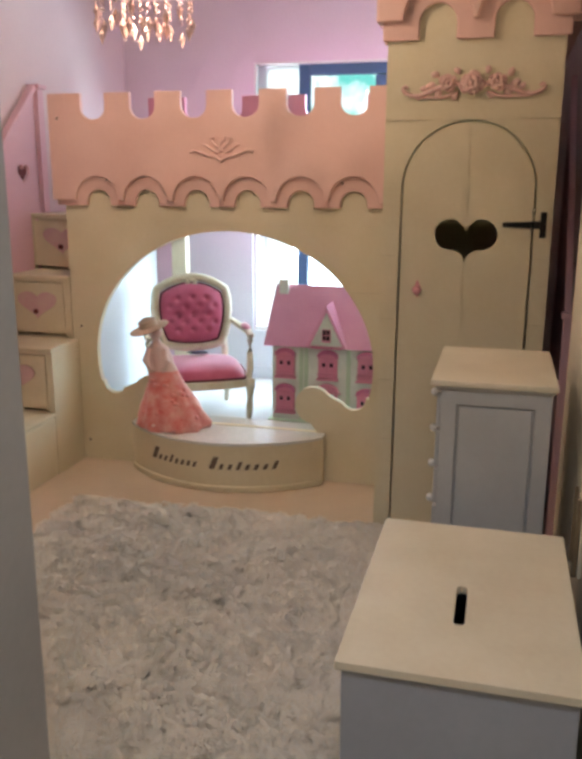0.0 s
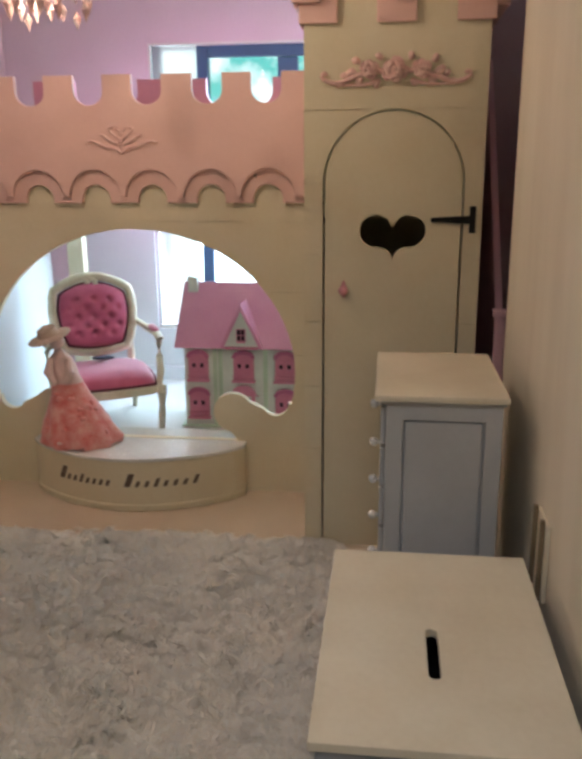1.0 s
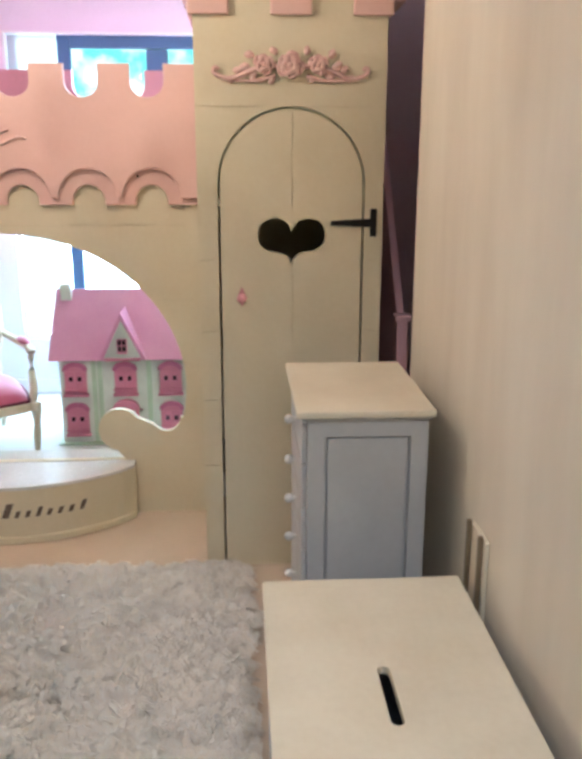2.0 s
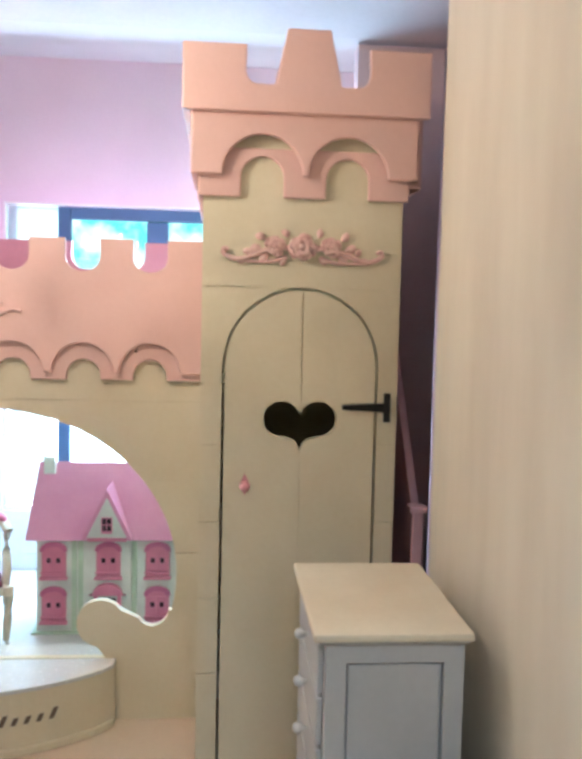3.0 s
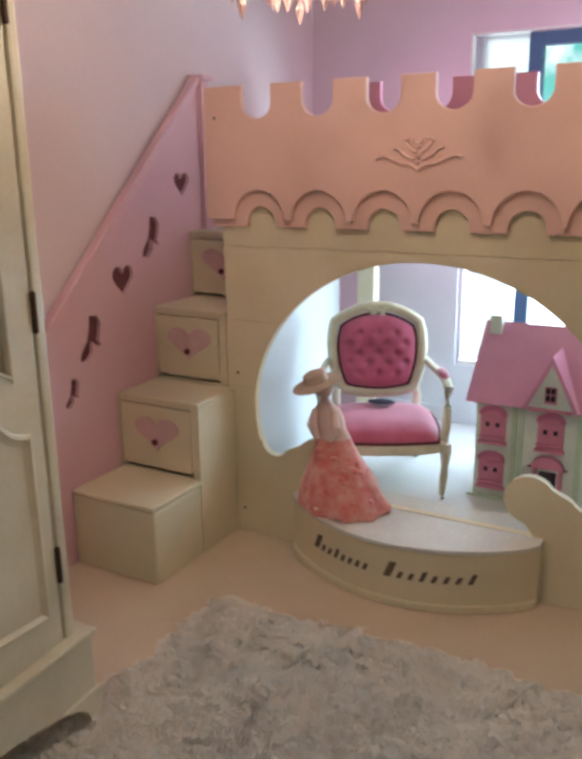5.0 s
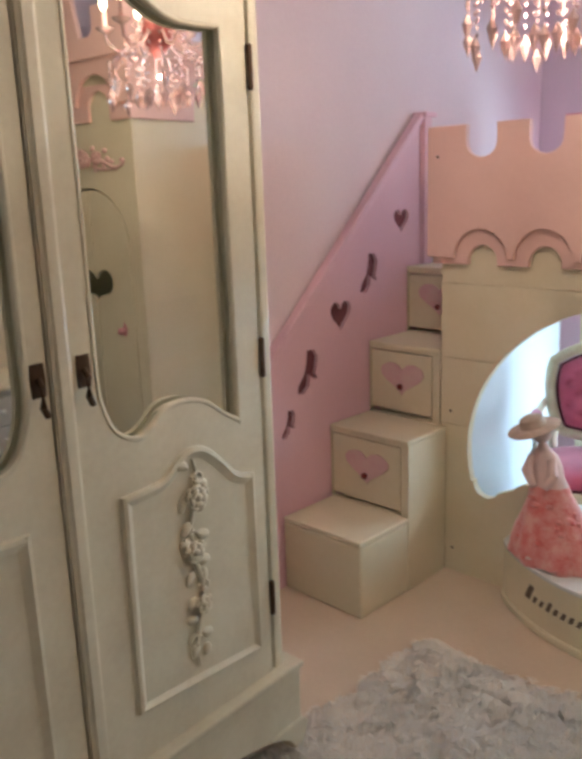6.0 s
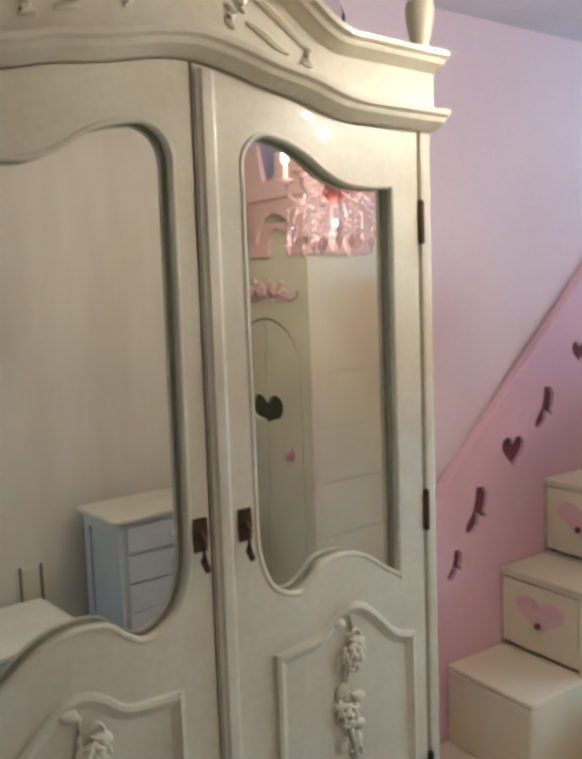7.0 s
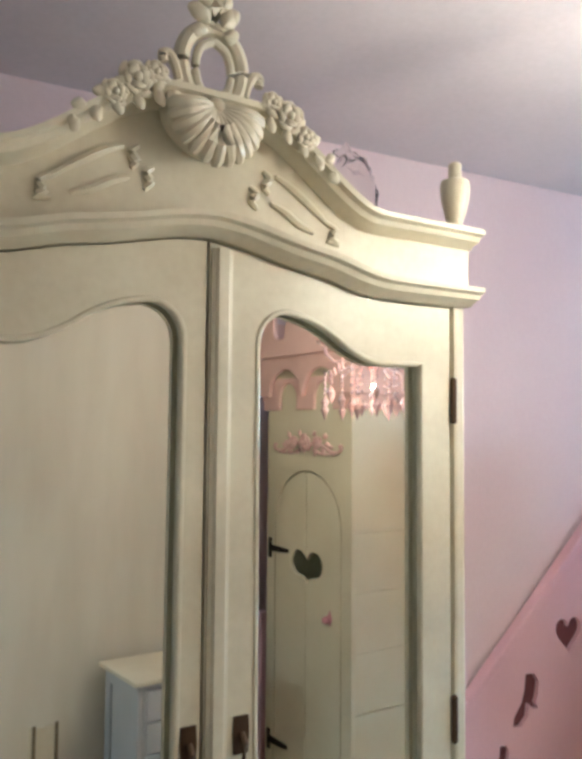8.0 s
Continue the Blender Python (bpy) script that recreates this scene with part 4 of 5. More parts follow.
add_slab(bm, smooth_line([(-0.285, 0.0), (-0.28, -0.2), (-0.20, -0.275), (0.0, -0.295), (0.20, -0.275), (0.28, -0.2), (0.285, 0.0), (0.235, 0.25), (-0.235, 0.25)], 4)[:-1] + [(-0.235, 0.25)], 0.235, 0.285)
finish(bm, "seat_rail", CHAIRW, chair, bevel=0.008)


def add_cushion(bm, nx, nz, shape, dome, m, buttons=()):
    """A domed pad over a rounded outline; buttons pull small dents into it."""
    grid = []
    for i in range(nx + 1):
        row = []
        for j in range(nz + 1):
            u, v = 2 * i / nx - 1, 2 * j / nz - 1
            x, z = shape(u, v)
            h = dome * max(0, (1 - u ** 4) * (1 - v ** 4)) ** 0.5
            for bx, bz in buttons:
                d = math.hypot(x - bx, z - bz)
                h -= 0.022 * math.exp(-(d / 0.016) ** 2)
            row.append(bm.verts.new(m @ Vector((x, -h, z))))
        grid.append(row)
    for i in range(nx):
        for j in range(nz):
            bm.faces.new((grid[i][j], grid[i + 1][j], grid[i + 1][j + 1], grid[i][j + 1]))


def round_shape(w, h, power=0.30, top=0.0, taper=0.04):
    def f(u, v):
        a, b = u * math.sqrt(1 - power * v * v), v * math.sqrt(1 - power * u * u)
        return a * w * (1 + taper * b), b * h + top * (1 - u * u) * max(0, v)
    return f


bm = bmesh.new()
add_cushion(bm, 22, 22, round_shape(0.275, 0.26, 0.18), 0.085, Matrix.Translation((0, -0.02, 0.286)) @ Matrix(((1, 0, 0, 0), (0, 0, 1, 0), (0, -1, 0, 0), (0, 0, 0, 1))))
seat = finish(bm, "seat", FABRIC, chair, "domed pink velvet seat", smooth=True)
bm = bmesh.new()
f = round_shape(0.277, 0.262, 0.18)
sq = [(u, -1) for u in np.linspace(-1, 1, 10)] + [(1, v) for v in np.linspace(-1, 1, 10)][1:] + [(u, 1) for u in np.linspace(1, -1, 10)][1:] + [(-1, v) for v in np.linspace(1, -1, 10)][1:]
add_tube(bm, [(f(u, v)[0], -0.02 + f(u, v)[1], 0.291) for u, v in sq], 0.008, 6)
finish(bm, "braid", BRAID, seat, "dark braid edging", smooth=True)
back_m = Matrix.Translation((0, 0.225, 0.60)) @ pose(0, 0, 0, -12, 0, 0)
btn = [(-0.09, 0.11), (0.0, 0.115), (0.09, 0.11), (-0.045, 0.06), (0.045, 0.06), (-0.09, 0.01), (0, 0.01), (0.09, 0.01), (-0.045, -0.04), (0.045, -0.04), (-0.09, -0.09), (0, -0.09), (0.09, -0.09), (-0.135, 0.06), (0.135, 0.06), (-0.135, -0.04), (0.135, -0.04)]
fb = round_shape(0.190, 0.172, 0.24, 0.045, 0.10)
bm = bmesh.new()
add_cushion(bm, 40, 40, fb, 0.045, back_m, btn)
back = finish(bm, "backrest", FABRIC, chair, "deep-buttoned pink velvet back", smooth=True)
bm = bmesh.new()
add_tube(bm, [back_m @ Vector((fb(u, v)[0], -0.004, fb(u, v)[1])) for u, v in sq], 0.008, 6)
finish(bm, "braid", BRAID, back, "dark braid edging", smooth=True)
ff = round_shape(0.222, 0.200, 0.24, 0.055, 0.10)
bm = bmesh.new()
add_tube(bm, [back_m @ Vector((ff(u, v)[0], 0.006, ff(u, v)[1])) for u, v in sq], 0.026, 10)
finish(bm, "back_frame", CHAIRW, chair, "carved cream back frame", smooth=True)
bm = bmesh.new()
add_plate(bm, [[fb(u, v) for u, v in sq[:-1]]], 0.006, 0.018)
finish(bm, "back_panel", CHAIRW, chair, m=back_m)
for s in (-1, 1):
    bm = bmesh.new()
    add_tube(bm, [(s * 0.20, 0.245, 0.27), (s * 0.205, 0.25, 0.36), (s * 0.20, 0.258, 0.45)], 0.022, 8)
    finish(bm, "back_post", CHAIRW, chair, smooth=True)
bm = bmesh.new()
for i in range(11):
    a = i * 2.4
    add_ball(bm, back_m @ Vector((0.006 * i * math.cos(a), -0.014, 0.232 + 0.0025 * i * math.sin(a))), 0.012, 8, (1.4, 0.7, 0.8))
finish(bm, "carved_rose", CHAIRW, chair, "carved flower on the back frame", smooth=True)
bm = bmesh.new()
add_ball(bm, (0, 0, 0), 0.055, 16, (1.25, 0.75, 0.16))
tagged(finish(bm, "hair_clip", material("dark_blue_cloth", (0.03, 0.03, 0.06), 0.7, scale=30), smooth=True, m=NOOK_IN @ pose(-1.285, 0.88, 0.374, 0, 0, 12)), "small dark blue oval pad lying on the seat", "cushion")

# ---- doll's house ----
DHW = material("white_house_paint", (0.78, 0.80, 0.74), 0.5, scale=8)
DHP = material("pink_house_paint", (0.68, 0.24, 0.36), 0.45, second=(0.62, 0.20, 0.31), scale=12)
DHH = material("deep_pink_paint", (0.56, 0.15, 0.29), 0.45, scale=12)
DHR = material("pink_house_roof", (0.74, 0.33, 0.50), 0.5, second=(0.68, 0.28, 0.45), scale=5)
DHG = material("pale_green_trim", (0.56, 0.68, 0.52), 0.5, scale=12)
DHD = material("dark_pane", (0.03, 0.015, 0.025), 0.2, scale=12)
house = thing("dolls_house", "white doll's house with pink roof and arched pink windows", "doll's house", NOOK_IN)
HX0, HX1, HY, HZ = -0.81, -0.13, 0.86, 0.455
box("body", DHW, HX0, HX1, HY, HY + 0.40, 0, HZ, house)
bm = bmesh.new()
rows = [bm.verts.new(p) for p in ((HX0 - 0.045, HY - 0.035, HZ - 0.005), (HX1 + 0.045, HY - 0.035, HZ - 0.005), (HX1 + 0.03, HY + 0.20, 0.785), (HX0 - 0.03, HY + 0.20, 0.785), (HX0 - 0.045, HY + 0.435, HZ - 0.005), (HX1 + 0.045, HY + 0.435, HZ - 0.005))]
for q in ((0, 1, 2, 3), (3, 2, 5, 4), (0, 3, 4), (1, 5, 2), (0, 4, 5, 1)):
    bm.faces.new([rows[i] for i in q])
finish(bm, "roof", DHR, house, "plain pink pitched roof", bevel=0.006)
box("chimney", DHW, HX0 + 0.0, HX0 + 0.055, HY + 0.15, HY + 0.2, 0.73, 0.815, house)
GX = -0.478
gable = plate("dormer", DHW, [[(GX - 0.095, HZ + 0.012), (GX + 0.095, HZ + 0.012), (GX, HZ + 0.205)]], HY - 0.045, HY + 0.12, house, "white triangular dormer")
for s in (-1, 1):
    plate("dormer_roof", DHR, [[(GX + s * 0.118, HZ + 0.005), (GX + s * 0.098, HZ + 0.005), (GX, HZ + 0.208), (GX, HZ + 0.245)][::s]], HY - 0.058, HY + 0.14, gable, "pink dormer roof")
box("dormer_sill", DHP, GX - 0.09, GX + 0.09, HY - 0.056, HY - 0.0455, HZ - 0.003, HZ + 0.011, gable)


def dh_window(cx, z0, w, h, parent, arched=True, panes=True):
    half = w / 2
    line = [(cx - half, z0), (cx + half, z0)] + (arc(cx, z0 + h - half * 0.7, half, half * 0.7, 0, 180, 12) if arched else [(cx + half, z0 + h), (cx - half, z0 + h)])
    y = HY if arched else HY - 0.045
    wd = plate("window", DHP, [line], y - 0.012, y - 0.0005, parent, "pink arched window surround", bevel=0.002)
    for a in (-1, 1):
        for b in (0, 1):
            if panes and arched and not b:
                box("pane", DHD, cx + a * 0.022 - 0.009, cx + a * 0.022 + 0.009, y - 0.0205, y - 0.0182, z0 + h * 0.42, z0 + h * 0.42 + 0.022, wd, bevel=0)
            elif panes and not arched:
                box("pane", DHD, cx + a * 0.011 - 0.009, cx + a * 0.011 + 0.009, y - 0.0145, y - 0.0122, z0 + h * 0.18 + b * 0.032, z0 + h * 0.18 + b * 0.032 + 0.026, wd, bevel=0)
    if arched:
        hood = [(cx + half + 0.006, z0 + h - half * 0.75), (cx + half + 0.006, z0 + h - half * 0.62)]
        hood += arc(cx, z0 + h - half * 0.62, half + 0.006, half * 0.7, 0, 180, 12) + [(cx - half - 0.006, z0 + h - half * 0.75)] + arc(cx, z0 + h - half * 0.75, half - 0.012, half * 0.42, 180, 0, 10)
        plate("hood", DHH, [hood], y - 0.022, y - 0.0125, wd, "darker pink arched hood")
        for a in (-1, 1):
            box("shutter", DHP, cx + a * 0.0225 - 0.0205, cx + a * 0.0225 + 0.0205, y - 0.018, y - 0.0125, z0 + 0.03, z0 + h * 0.72, wd)
        box("sill", DHP, cx - half - 0.008, cx + half + 0.008, y - 0.030, y - 0.0005, z0 - 0.012, z0 - 0.0005, wd)
        box("balcony_rail", DHP, cx - half - 0.004, cx + half + 0.004, y - 0.030, y - 0.0185, z0 + 0.018, z0 + 0.027, wd)
        for k in range(-2, 3):
            box("baluster", DHP, cx + k * 0.022 - 0.003, cx + k * 0.022 + 0.003, y - 0.027, y - 0.0215, z0, z0 + 0.0179, wd, bevel=0)
    return wd


for cx in (-0.728, -0.475, -0.245):
    dh_window(cx, 0.272, 0.112, 0.165, house)
for cx in (-0.728, -0.245):
    dh_window(cx, 0.058, 0.112, 0.165, house)
dh_window(GX, HZ + 0.035, 0.05, 0.075, gable, False)
dd = box("door", DHD, GX - 0.038, GX + 0.038, HY - 0.008, HY - 0.0005, 0.012, 0.165, house, "dark doorway")
plate("pediment", DHP, [[(GX - 0.085, 0.185), (GX + 0.085, 0.185)] + arc(GX, 0.185, 0.07, 0.055, 0, 180, 10)], HY - 0.03, HY - 0.0005, dd)
for s in (-1, 1):
    box("column", DHP, GX + s * 0.055 - 0.009, GX + s * 0.055 + 0.009, HY - 0.024, HY - 0.0005, 0.0, 0.1845, dd)
for x in (-0.635, -0.605, -0.355):
    box("pilaster", DHG, x - 0.012, x + 0.012, HY - 0.006, HY - 0.0005, 0.0, HZ - 0.006, house, "pale green upright strip")
box("base", DHG, HX0 - 0.02, HX1 + 0.02, HY - 0.03, HY + 0.42, -0.0, 0.008, house)

# ---- doll on the ledge: one plain shape ----
DOLLD = material("coral_dress", (0.80, 0.40, 0.36), 0.85, second=(0.70, 0.15, 0.14), scale=24, bump=0.5, fine=120, sheen=0.6)
DOLLW = material("pale_pink_cloth", (0.80, 0.58, 0.54), 0.8, scale=20, bump=0.3)
DOLLS = material("straw_cloth", (0.55, 0.42, 0.34), 0.8, scale=30, bump=0.3)
bm = bmesh.new()
prof = [(0.155, 0.0), (0.165, 0.02), (0.15, 0.06), (0.135, 0.10), (0.11, 0.15), (0.08, 0.21), (0.066, 0.26), (0.056, 0.29), (0.055, 0.33), (0.046, 0.36), (0.020, 0.385), (0.016, 0.40)]
rings = []
sides = 36
for k, (rad, z) in enumerate(prof):
    lean = Vector((-0.16 * z - 0.1 * z * z, 0.02 * z, z))
    ring = []
    for i in range(sides):
        a = 6.28318 * i / sides
        q = rad * (1 + (0.07 * math.sin(a * 9 + k * 0.5) + 0.04 * math.sin(a * 5 + 1.3 * k)) * max(0, 1 - z / 0.28))
        ring.append(bm.verts.new(lean + Vector((q * math.cos(a), q * math.sin(a) * 0.8, 0.012 * math.sin(a * 5) * (k < 3) * (k > 0)))))
    rings.append(ring)
for a, b in zip(rings, rings[1:]):
    for i in range(sides):
        bm.faces.new((a[i], a[(i + 1) % sides], b[(i + 1) % sides], b[i]))
bm.faces.new(rings[0][::-1]), bm.faces.new(rings[-1])
n0 = len(bm.faces)
bm.faces.ensure_lookup_table()
for f in bm.faces:
    if f.calc_center_median().z > 0.255:
        f.material_index = 1
add_ball(bm, (-0.085, 0.01, 0.43), 0.033, 12)
add_tube(bm, [(-0.03, -0.02, 0.355), (-0.012, -0.045, 0.31), (-0.03, -0.065, 0.265)], 0.017, 8, [0.8, 1.2, 0.7])
add_tube(bm, [(-0.10, -0.02, 0.36), (-0.105, -0.045, 0.31), (-0.07, -0.065, 0.265)], 0.017, 8, [0.8, 1.2, 0.7])
for i in range(60):
    a, t = r.uniform(0, 6.28), r.random()
    z = 0.02 + 0.2 * t
    rad = 0.155 - 0.4 * z
    add_ball(bm, (-0.16 * z + rad * math.cos(a), 0.8 * rad * math.sin(a), z), r.uniform(0.010, 0.02), 6, (1.2, 1, 0.6))
bm.faces.ensure_lookup_table()
n1 = len(bm.faces)
for i in range(n0, n1):
    bm.faces[i].material_index = 1 if i < n0 + 140 else 0
add_lathe(bm, [(0.088, 0), (0.09, 0.004), (0.045, 0.012), (0.040, 0.04), (0.02, 0.05)], 24, Matrix.Translation((-0.105, -0.005, 0.447)) @ pose(0, 0, 0, 12, -14, 0))
bm.faces.ensure_lookup_table()
for i in range(n1, len(bm.faces)):
    bm.faces[i].material_index = 2
doll = finish(bm, "doll", [DOLLD, DOLLW, DOLLS], smooth=True, m=pose(-1.035, -0.075, 0.2345) @ Matrix.Scale(1.05, 4))
tagged(doll, "porcelain doll in a ruffled coral dress and wide hat", "doll")

# ---- chandelier ----
GLASS = bpy.data.materials.new("pink_crystal_glass")
GLASS.use_nodes = True
gb = GLASS.node_tree.nodes["Principled BSDF"]
gb.inputs["Base Color"].default_value = (1.0, 0.74, 0.70, 1)
gb.inputs["Transmission Weight"].default_value, gb.inputs["Roughness"].default_value, gb.inputs["IOR"].default_value = 0.5, 0.08, 1.6
CANDLE = bpy.data.materials.new("lit_bulb")
CANDLE.use_nodes = True
cb = CANDLE.node_tree.nodes["Principled BSDF"]
cb.inputs["Emission Color"].default_value, cb.inputs["Emission Strength"].default_value = (1.0, 0.72, 0.45, 1), 12.0
HUB = material("rose_metal", (0.45, 0.14, 0.13), 0.3, 0.6, scale=30)
chand = thing("chandelier", "small pink crystal chandelier hanging lit from the ceiling", "chandelier", pose(CHAND[0], CHAND[1], 0) @ Matrix.Diagonal((0.93, 0.93, 1, 1)))


def add_gem(bm, c, rad, tall, sides=6):
    top, bot = bm.verts.new((c[0], c[1], c[2] + tall * 0.4)), bm.verts.new((c[0], c[1], c[2] - tall * 0.6))
    ring = [bm.verts.new((c[0] + rad * math.cos(6.28318 * k / sides), c[1] + rad * math.sin(6.28318 * k / sides), c[2])) for k in range(sides)]
    for k in range(sides):
        bm.faces.new((ring[k], ring[(k + 1) % sides], top)), bm.faces.new((ring[(k + 1) % sides], ring[k], bot))


bm = bmesh.new()
add_lathe(bm, [(0.006, 2.30), (0.012, 2.28), (0.02, 2.2), (0.012, 2.15), (0.035, 2.08), (0.048, 2.03), (0.04, 1.985), (0.02, 1.965), (0.012, 1.95)][::-1], 16)
finish(bm, "stem", HUB, chand, "rose metal stem and cup", smooth=True)
bm = bmesh.new()
add_tube(bm, [(0, 0, 2.29), (0, 0, H_CEIL - 0.03)], 0.004, 6)
finish(bm, "chain", HUB, chand)
bm = bmesh.new()
add_lathe(bm, [(0.05, H_CEIL - 0.03), (0.045, H_CEIL - 0.015), (0.055, H_CEIL - 0.001)], 20)
finish(bm, "ceiling_rose", HUB, chand, smooth=True)
for k in range(6):
    a = k * 1.0472 + 0.4
    ca, sa = math.cos(a), math.sin(a)
    bm = bmesh.new()
    add_tube(bm, [(ca * q, sa * q, z) for q, z in ((0.03, 2.04), (0.08, 1.985), (0.13, 1.975), (0.16, 2.0), (0.165, 2.03))], 0.006, 6)
    add_lathe(bm, [(0.006, 2.025), (0.026, 2.036), (0.03, 2.042), (0.01, 2.045)], 12, Matrix.Translation((ca * 0.165, sa * 0.165, 0)))
    arm = finish(bm, "arm", GLASS, chand, "pink glass arm", smooth=True)
    bm = bmesh.new()
    add_lathe(bm, [(0.010, 2.046), (0.010, 2.085), (0.004, 2.088)], 10, Matrix.Translation((ca * 0.165, sa * 0.165, 0)))
    finish(bm, "candle", ORNAMENT, arm, smooth=True)
    bm = bmesh.new()
    add_lathe(bm, [(0.004, 2.088), (0.012, 2.10), (0.011, 2.115), (0.002, 2.14)], 10, Matrix.Translation((ca * 0.165, sa * 0.165, 0)))
    finish(bm, "bulb", CANDLE, arm, "lit candle bulb", smooth=True)
for k in range(18):
    a = k * 0.34907
    ca, sa = math.cos(a), math.sin(a)
    bm = bmesh.new()
    for i in range(9):
        t = i / 8
        q = 0.045 + 0.115 * t
        add_gem(bm, (ca * q, sa * q, 2.13 - 0.19 * t - 0.05 * math.sin(math.pi * t)), 0.0065, 0.014)
    finish(bm, "bead_strand", GLASS, chand, "strand of pink crystal beads")
    bm = bmesh.new()
    low = 1.83 + 0.05 * ((k * 7) % 3) / 2
    for i in range(5):
        add_gem(bm, (ca * 0.16, sa * 0.16, 1.94 - i * (1.94 - low - 0.03) / 5), 0.006, 0.013)
    add_gem(bm, (ca * 0.16, sa * 0.16, low), 0.013, 0.055)
    finish(bm, "crystal_drop", GLASS, chand, "long pink crystal drop")
for k in range(10):
    a = k * 0.62832
    bm = bmesh.new()
    for i in range(4):
        add_gem(bm, (0.075 * math.cos(a), 0.075 * math.sin(a), 1.95 - i * 0.022), 0.006, 0.014)
    add_gem(bm, (0.075 * math.cos(a), 0.075 * math.sin(a), 1.845), 0.014, 0.06)
    finish(bm, "crystal_drop", GLASS, chand, "long pink crystal drop")

# ---- clear bag on the wardrobe ----
CLEAR = bpy.data.materials.new("clear_film")
CLEAR.use_nodes = True
kb = CLEAR.node_tree.nodes["Principled BSDF"]
kb.inputs["Transmission Weight"].default_value, kb.inputs["Roughness"].default_value, kb.inputs["IOR"].default_value = 1.0, 0.10, 1.07
bm = bmesh.new()
add_ball(bm, (0, 0, 0), 1.0, 26)
r = random.Random(8)
folds = [(Vector((r.uniform(-1, 1), r.uniform(-1, 1), r.uniform(-0.6, 1))).normalized(), r.uniform(5, 11), r.uniform(0, 6.28)) for i in range(7)]
for v in bm.verts:
    dent = sum(abs(math.sin(k * v.co.dot(n) + p)) for n, k, p in folds) / len(folds)
    q = v.co.normalized() * (0.72 + 0.45 * dent)
    v.co = (q.x * 0.075, q.y * 0.065, max(-0.099, q.z * 0.115 + 0.012 * math.sin(9 * q.x)))
orn = finish(bm, "clear_bag", CLEAR, smooth=True, m=pose(-1.39, -1.485, 2.275))
tagged(orn, "clear crumpled plastic bag standing on the wardrobe", "bag")

# ---- rug ----
rug = thing("rug", "thick fluffy beige shag rug on the floor", "rug")
RX0, RX1, RY0, RY1 = -1.27, 0.16, -2.55, -0.53
RUGM = bpy.data.materials.new("beige_shag")
RUGM.use_nodes = True
rt = RUGM.node_tree
rb = rt.nodes["Principled BSDF"]
rg, rc, rnz, rmx = rt.nodes.new("ShaderNodeNewGeometry"), rt.nodes.new("ShaderNodeValToRGB"), rt.nodes.new("ShaderNodeTexNoise"), rt.nodes.new("ShaderNodeMix")
rnz.inputs["Scale"].default_value, rnz.inputs["Detail"].default_value = 9.0, 4
rco = rt.nodes.new("ShaderNodeTexCoord")
rt.links.new(rco.outputs["Object"], rnz.inputs["Vector"])
rt.links.new(rg.outputs["Random Per Island"], rc.inputs["Fac"])
rc.color_ramp.elements[0].color, rc.color_ramp.elements[1].color = (0.96, 0.88, 0.77, 1), (0.98, 0.95, 0.89, 1)
rmx.data_type, rmx.blend_type = "RGBA", "MULTIPLY"
rmx.inputs["Factor"].default_value = 0.22
rt.links.new(rc.outputs["Color"], rmx.inputs["A"]), rt.links.new(rnz.outputs["Color"], rmx.inputs["B"])
rnr = rt.nodes.new("ShaderNodeMapRange")
rnr.inputs["From Min"].default_value, rnr.inputs["From Max"].default_value = 0.35, 0.6
rnr.inputs["To Min"].default_value = 0.55
rt.links.new(rnz.outputs["Fac"], rnr.inputs["Value"]), rt.links.new(rnr.outputs["Result"], rmx.inputs["B"])
rt.links.new(rmx.outputs["Result"], rb.inputs["Base Color"])
rb.inputs["Roughness"].default_value, rb.inputs["Sheen Weight"].default_value = 0.8, 0.4
rtr, rms = rt.nodes.new("ShaderNodeBsdfTranslucent"), rt.nodes.new("ShaderNodeMixShader")
rms.inputs[0].default_value = 0.3
rt.links.new(rmx.outputs["Result"], rtr.inputs["Color"])
rt.links.new(rb.outputs[0], rms.inputs[1]), rt.links.new(rtr.outputs[0], rms.inputs[2])
rt.links.new(rms.outputs[0], rt.nodes["Material Output"].inputs["Surface"])
box("backing", RUGM, RX0 + 0.01, RX1 - 0.01, RY0 + 0.01, RY1 - 0.01, 0.0, 0.014, rug)
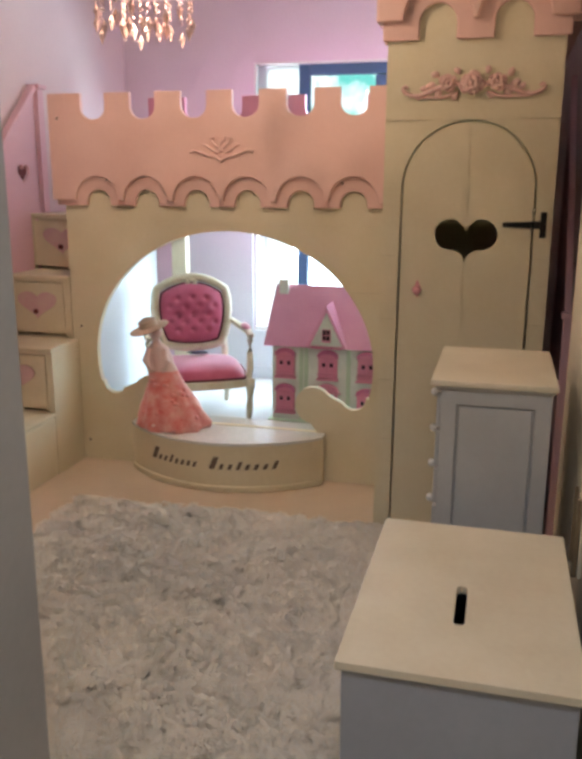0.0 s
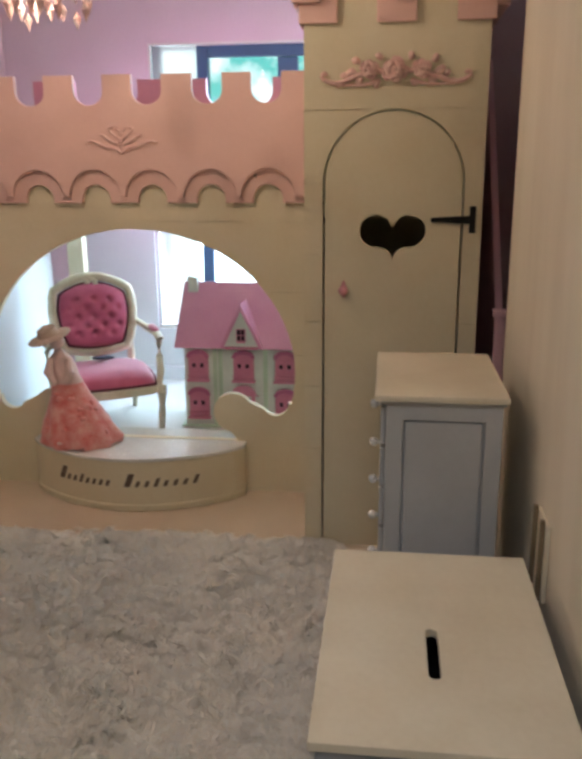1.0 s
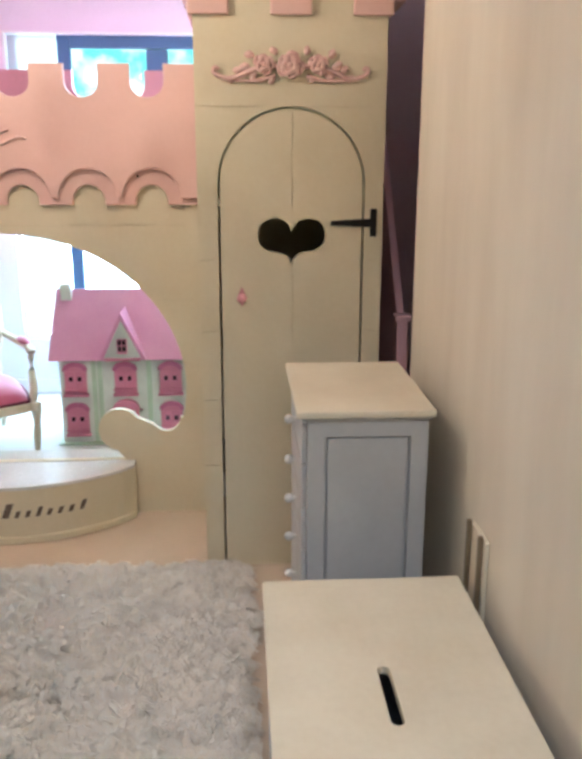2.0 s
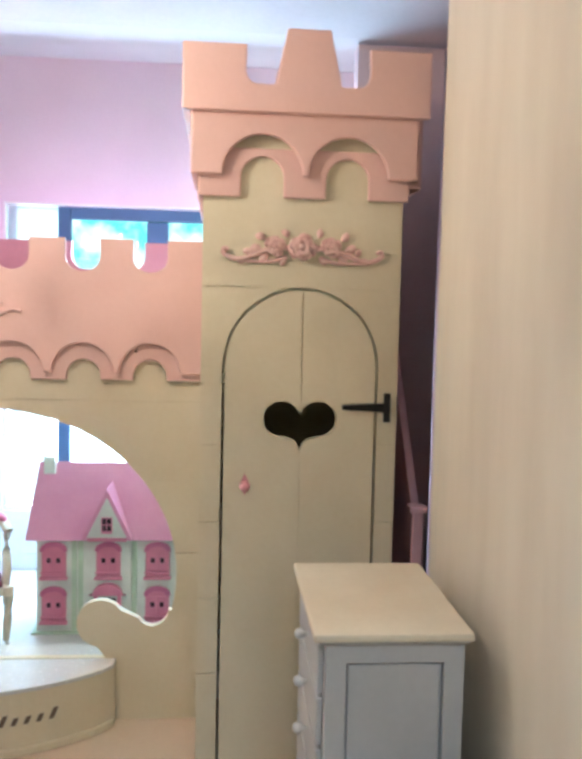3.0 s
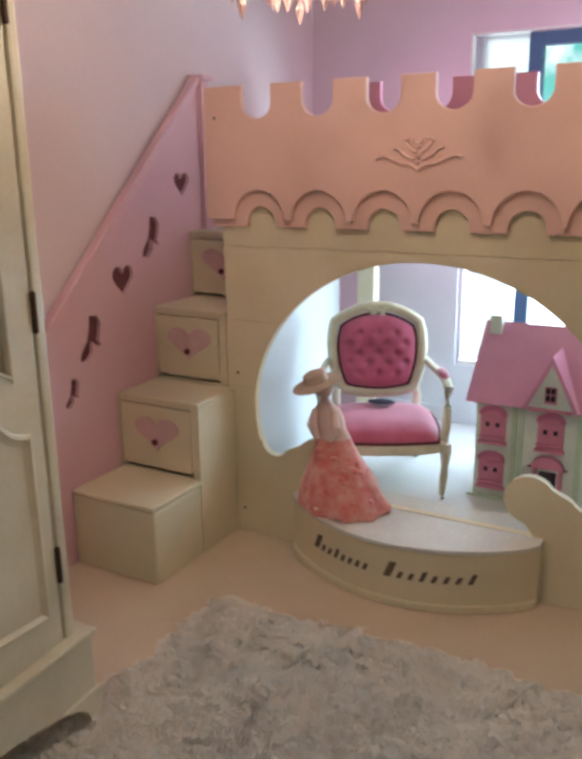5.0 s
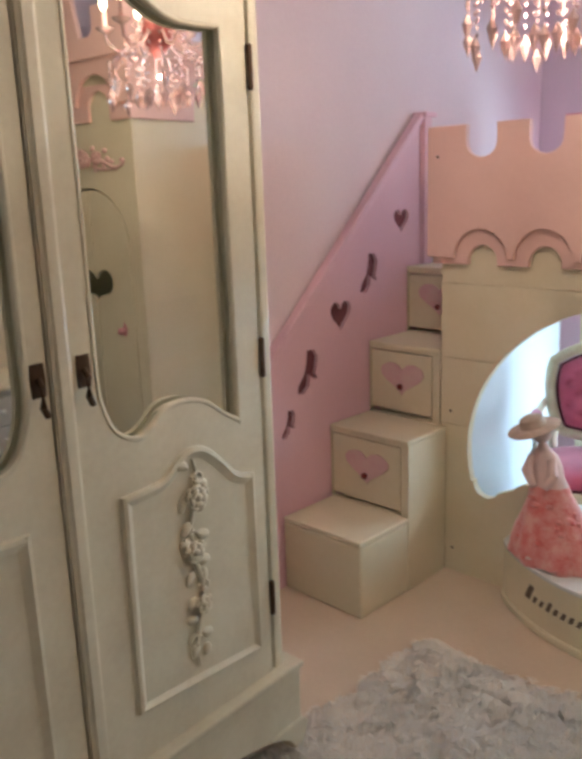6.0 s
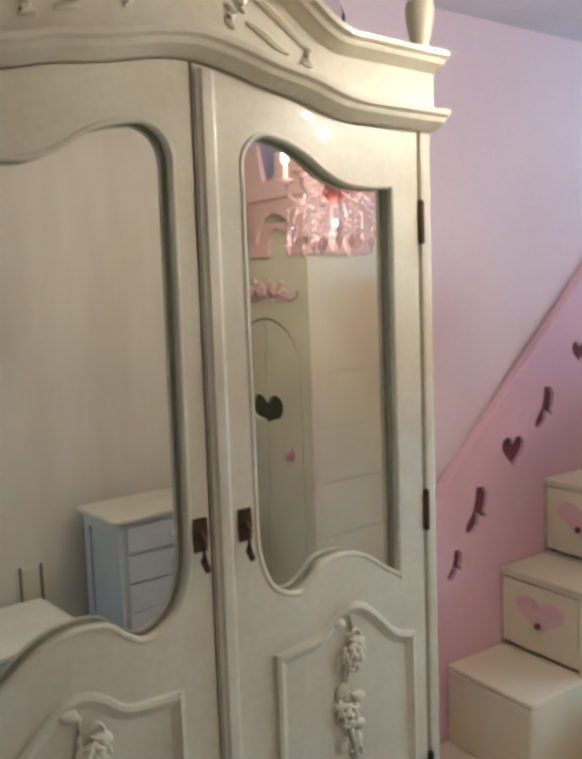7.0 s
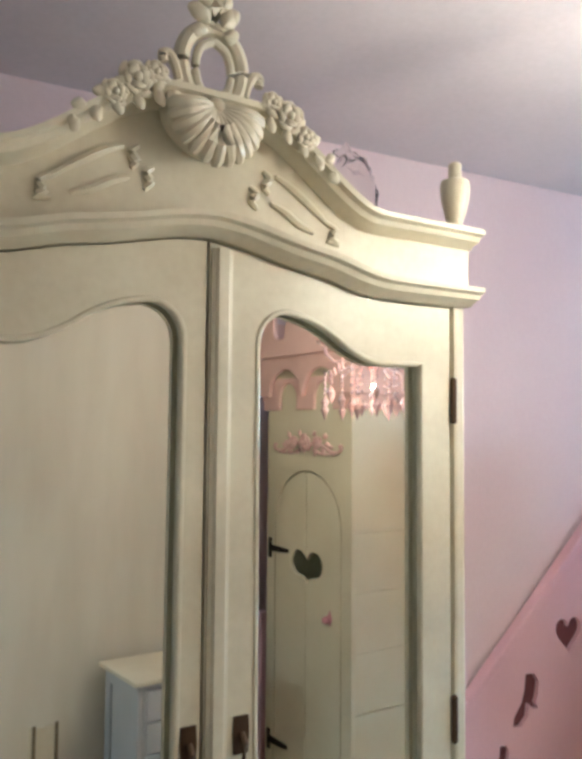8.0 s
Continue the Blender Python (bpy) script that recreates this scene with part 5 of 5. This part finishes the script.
# wool locks: fibres of one lock lean together and meet in a tip
rng = np.random.default_rng(4)
LOCKS, EACH = 13000, 19
N = LOCKS * EACH
lx, ly = np.repeat(rng.uniform(RX0, RX1, LOCKS), EACH), np.repeat(rng.uniform(RY0, RY1, LOCKS), EACH)
flow = 2.2 * np.sin(lx * 5.1 + 2 * np.sin(ly * 3.3)) + 2.0 * np.cos(ly * 5.7 + 1.7 * np.sin(lx * 4.7)) + np.repeat(rng.normal(0, 0.7, LOCKS), EACH)
reach = np.repeat(rng.uniform(0.03, 0.06, LOCKS), EACH)
high = np.repeat(rng.uniform(0.012, 0.028, LOCKS), EACH) * (1.0 + 0.75 * np.sin(lx * 46 + 2.5 * np.sin(ly * 19)) * np.cos(ly * 41 + 2 * np.sin(lx * 23)))
ang, rad = rng.uniform(0, 2 * np.pi, N), 0.026 * np.sqrt(rng.uniform(0, 1, N))
px, py = lx + rad * np.cos(ang), ly + rad * np.sin(ang)
tx, ty = lx + np.cos(flow) * reach + 0.4 * (px - lx) + rng.normal(0, 0.006, N), ly + np.sin(flow) * reach + 0.4 * (py - ly) + rng.normal(0, 0.006, N)
dx, dy = tx - px, ty - py
long = np.hypot(dx, dy) + 1e-6
wide = rng.uniform(0.0011, 0.0024, N)
sx, sy = -dy / long * wide, dx / long * wide
V = np.zeros((N, 5, 3))
for k, (f, w) in enumerate(((0, -1), (0, 1), (0.55, 1), (0.55, -1))):
    V[:, k, 0], V[:, k, 1] = px + dx * f + sx * w, py + dy * f + sy * w
    V[:, k, 2] = 0.015 if f == 0 else 0.018 + high * (1.15 - 0.5 * rad / 0.026)
V[:, 4, 0], V[:, 4, 1], V[:, 4, 2] = tx, ty, 0.018 + high * 0.55
base = np.arange(N)[:, None] * 5
faces = [tuple(q) for q in (base + np.array([[0, 1, 2, 3]])).tolist()] + [tuple(q) for q in (base + np.array([[3, 2, 4]])).tolist()]
me = bpy.data.meshes.new("pile")
me.from_pydata(V.reshape(-1, 3).tolist(), [], faces)
me.materials.append(RUGM)
pile = new("pile", me)
pile.parent = rug
tagged(pile, "long beige fibres", kind="stuff")
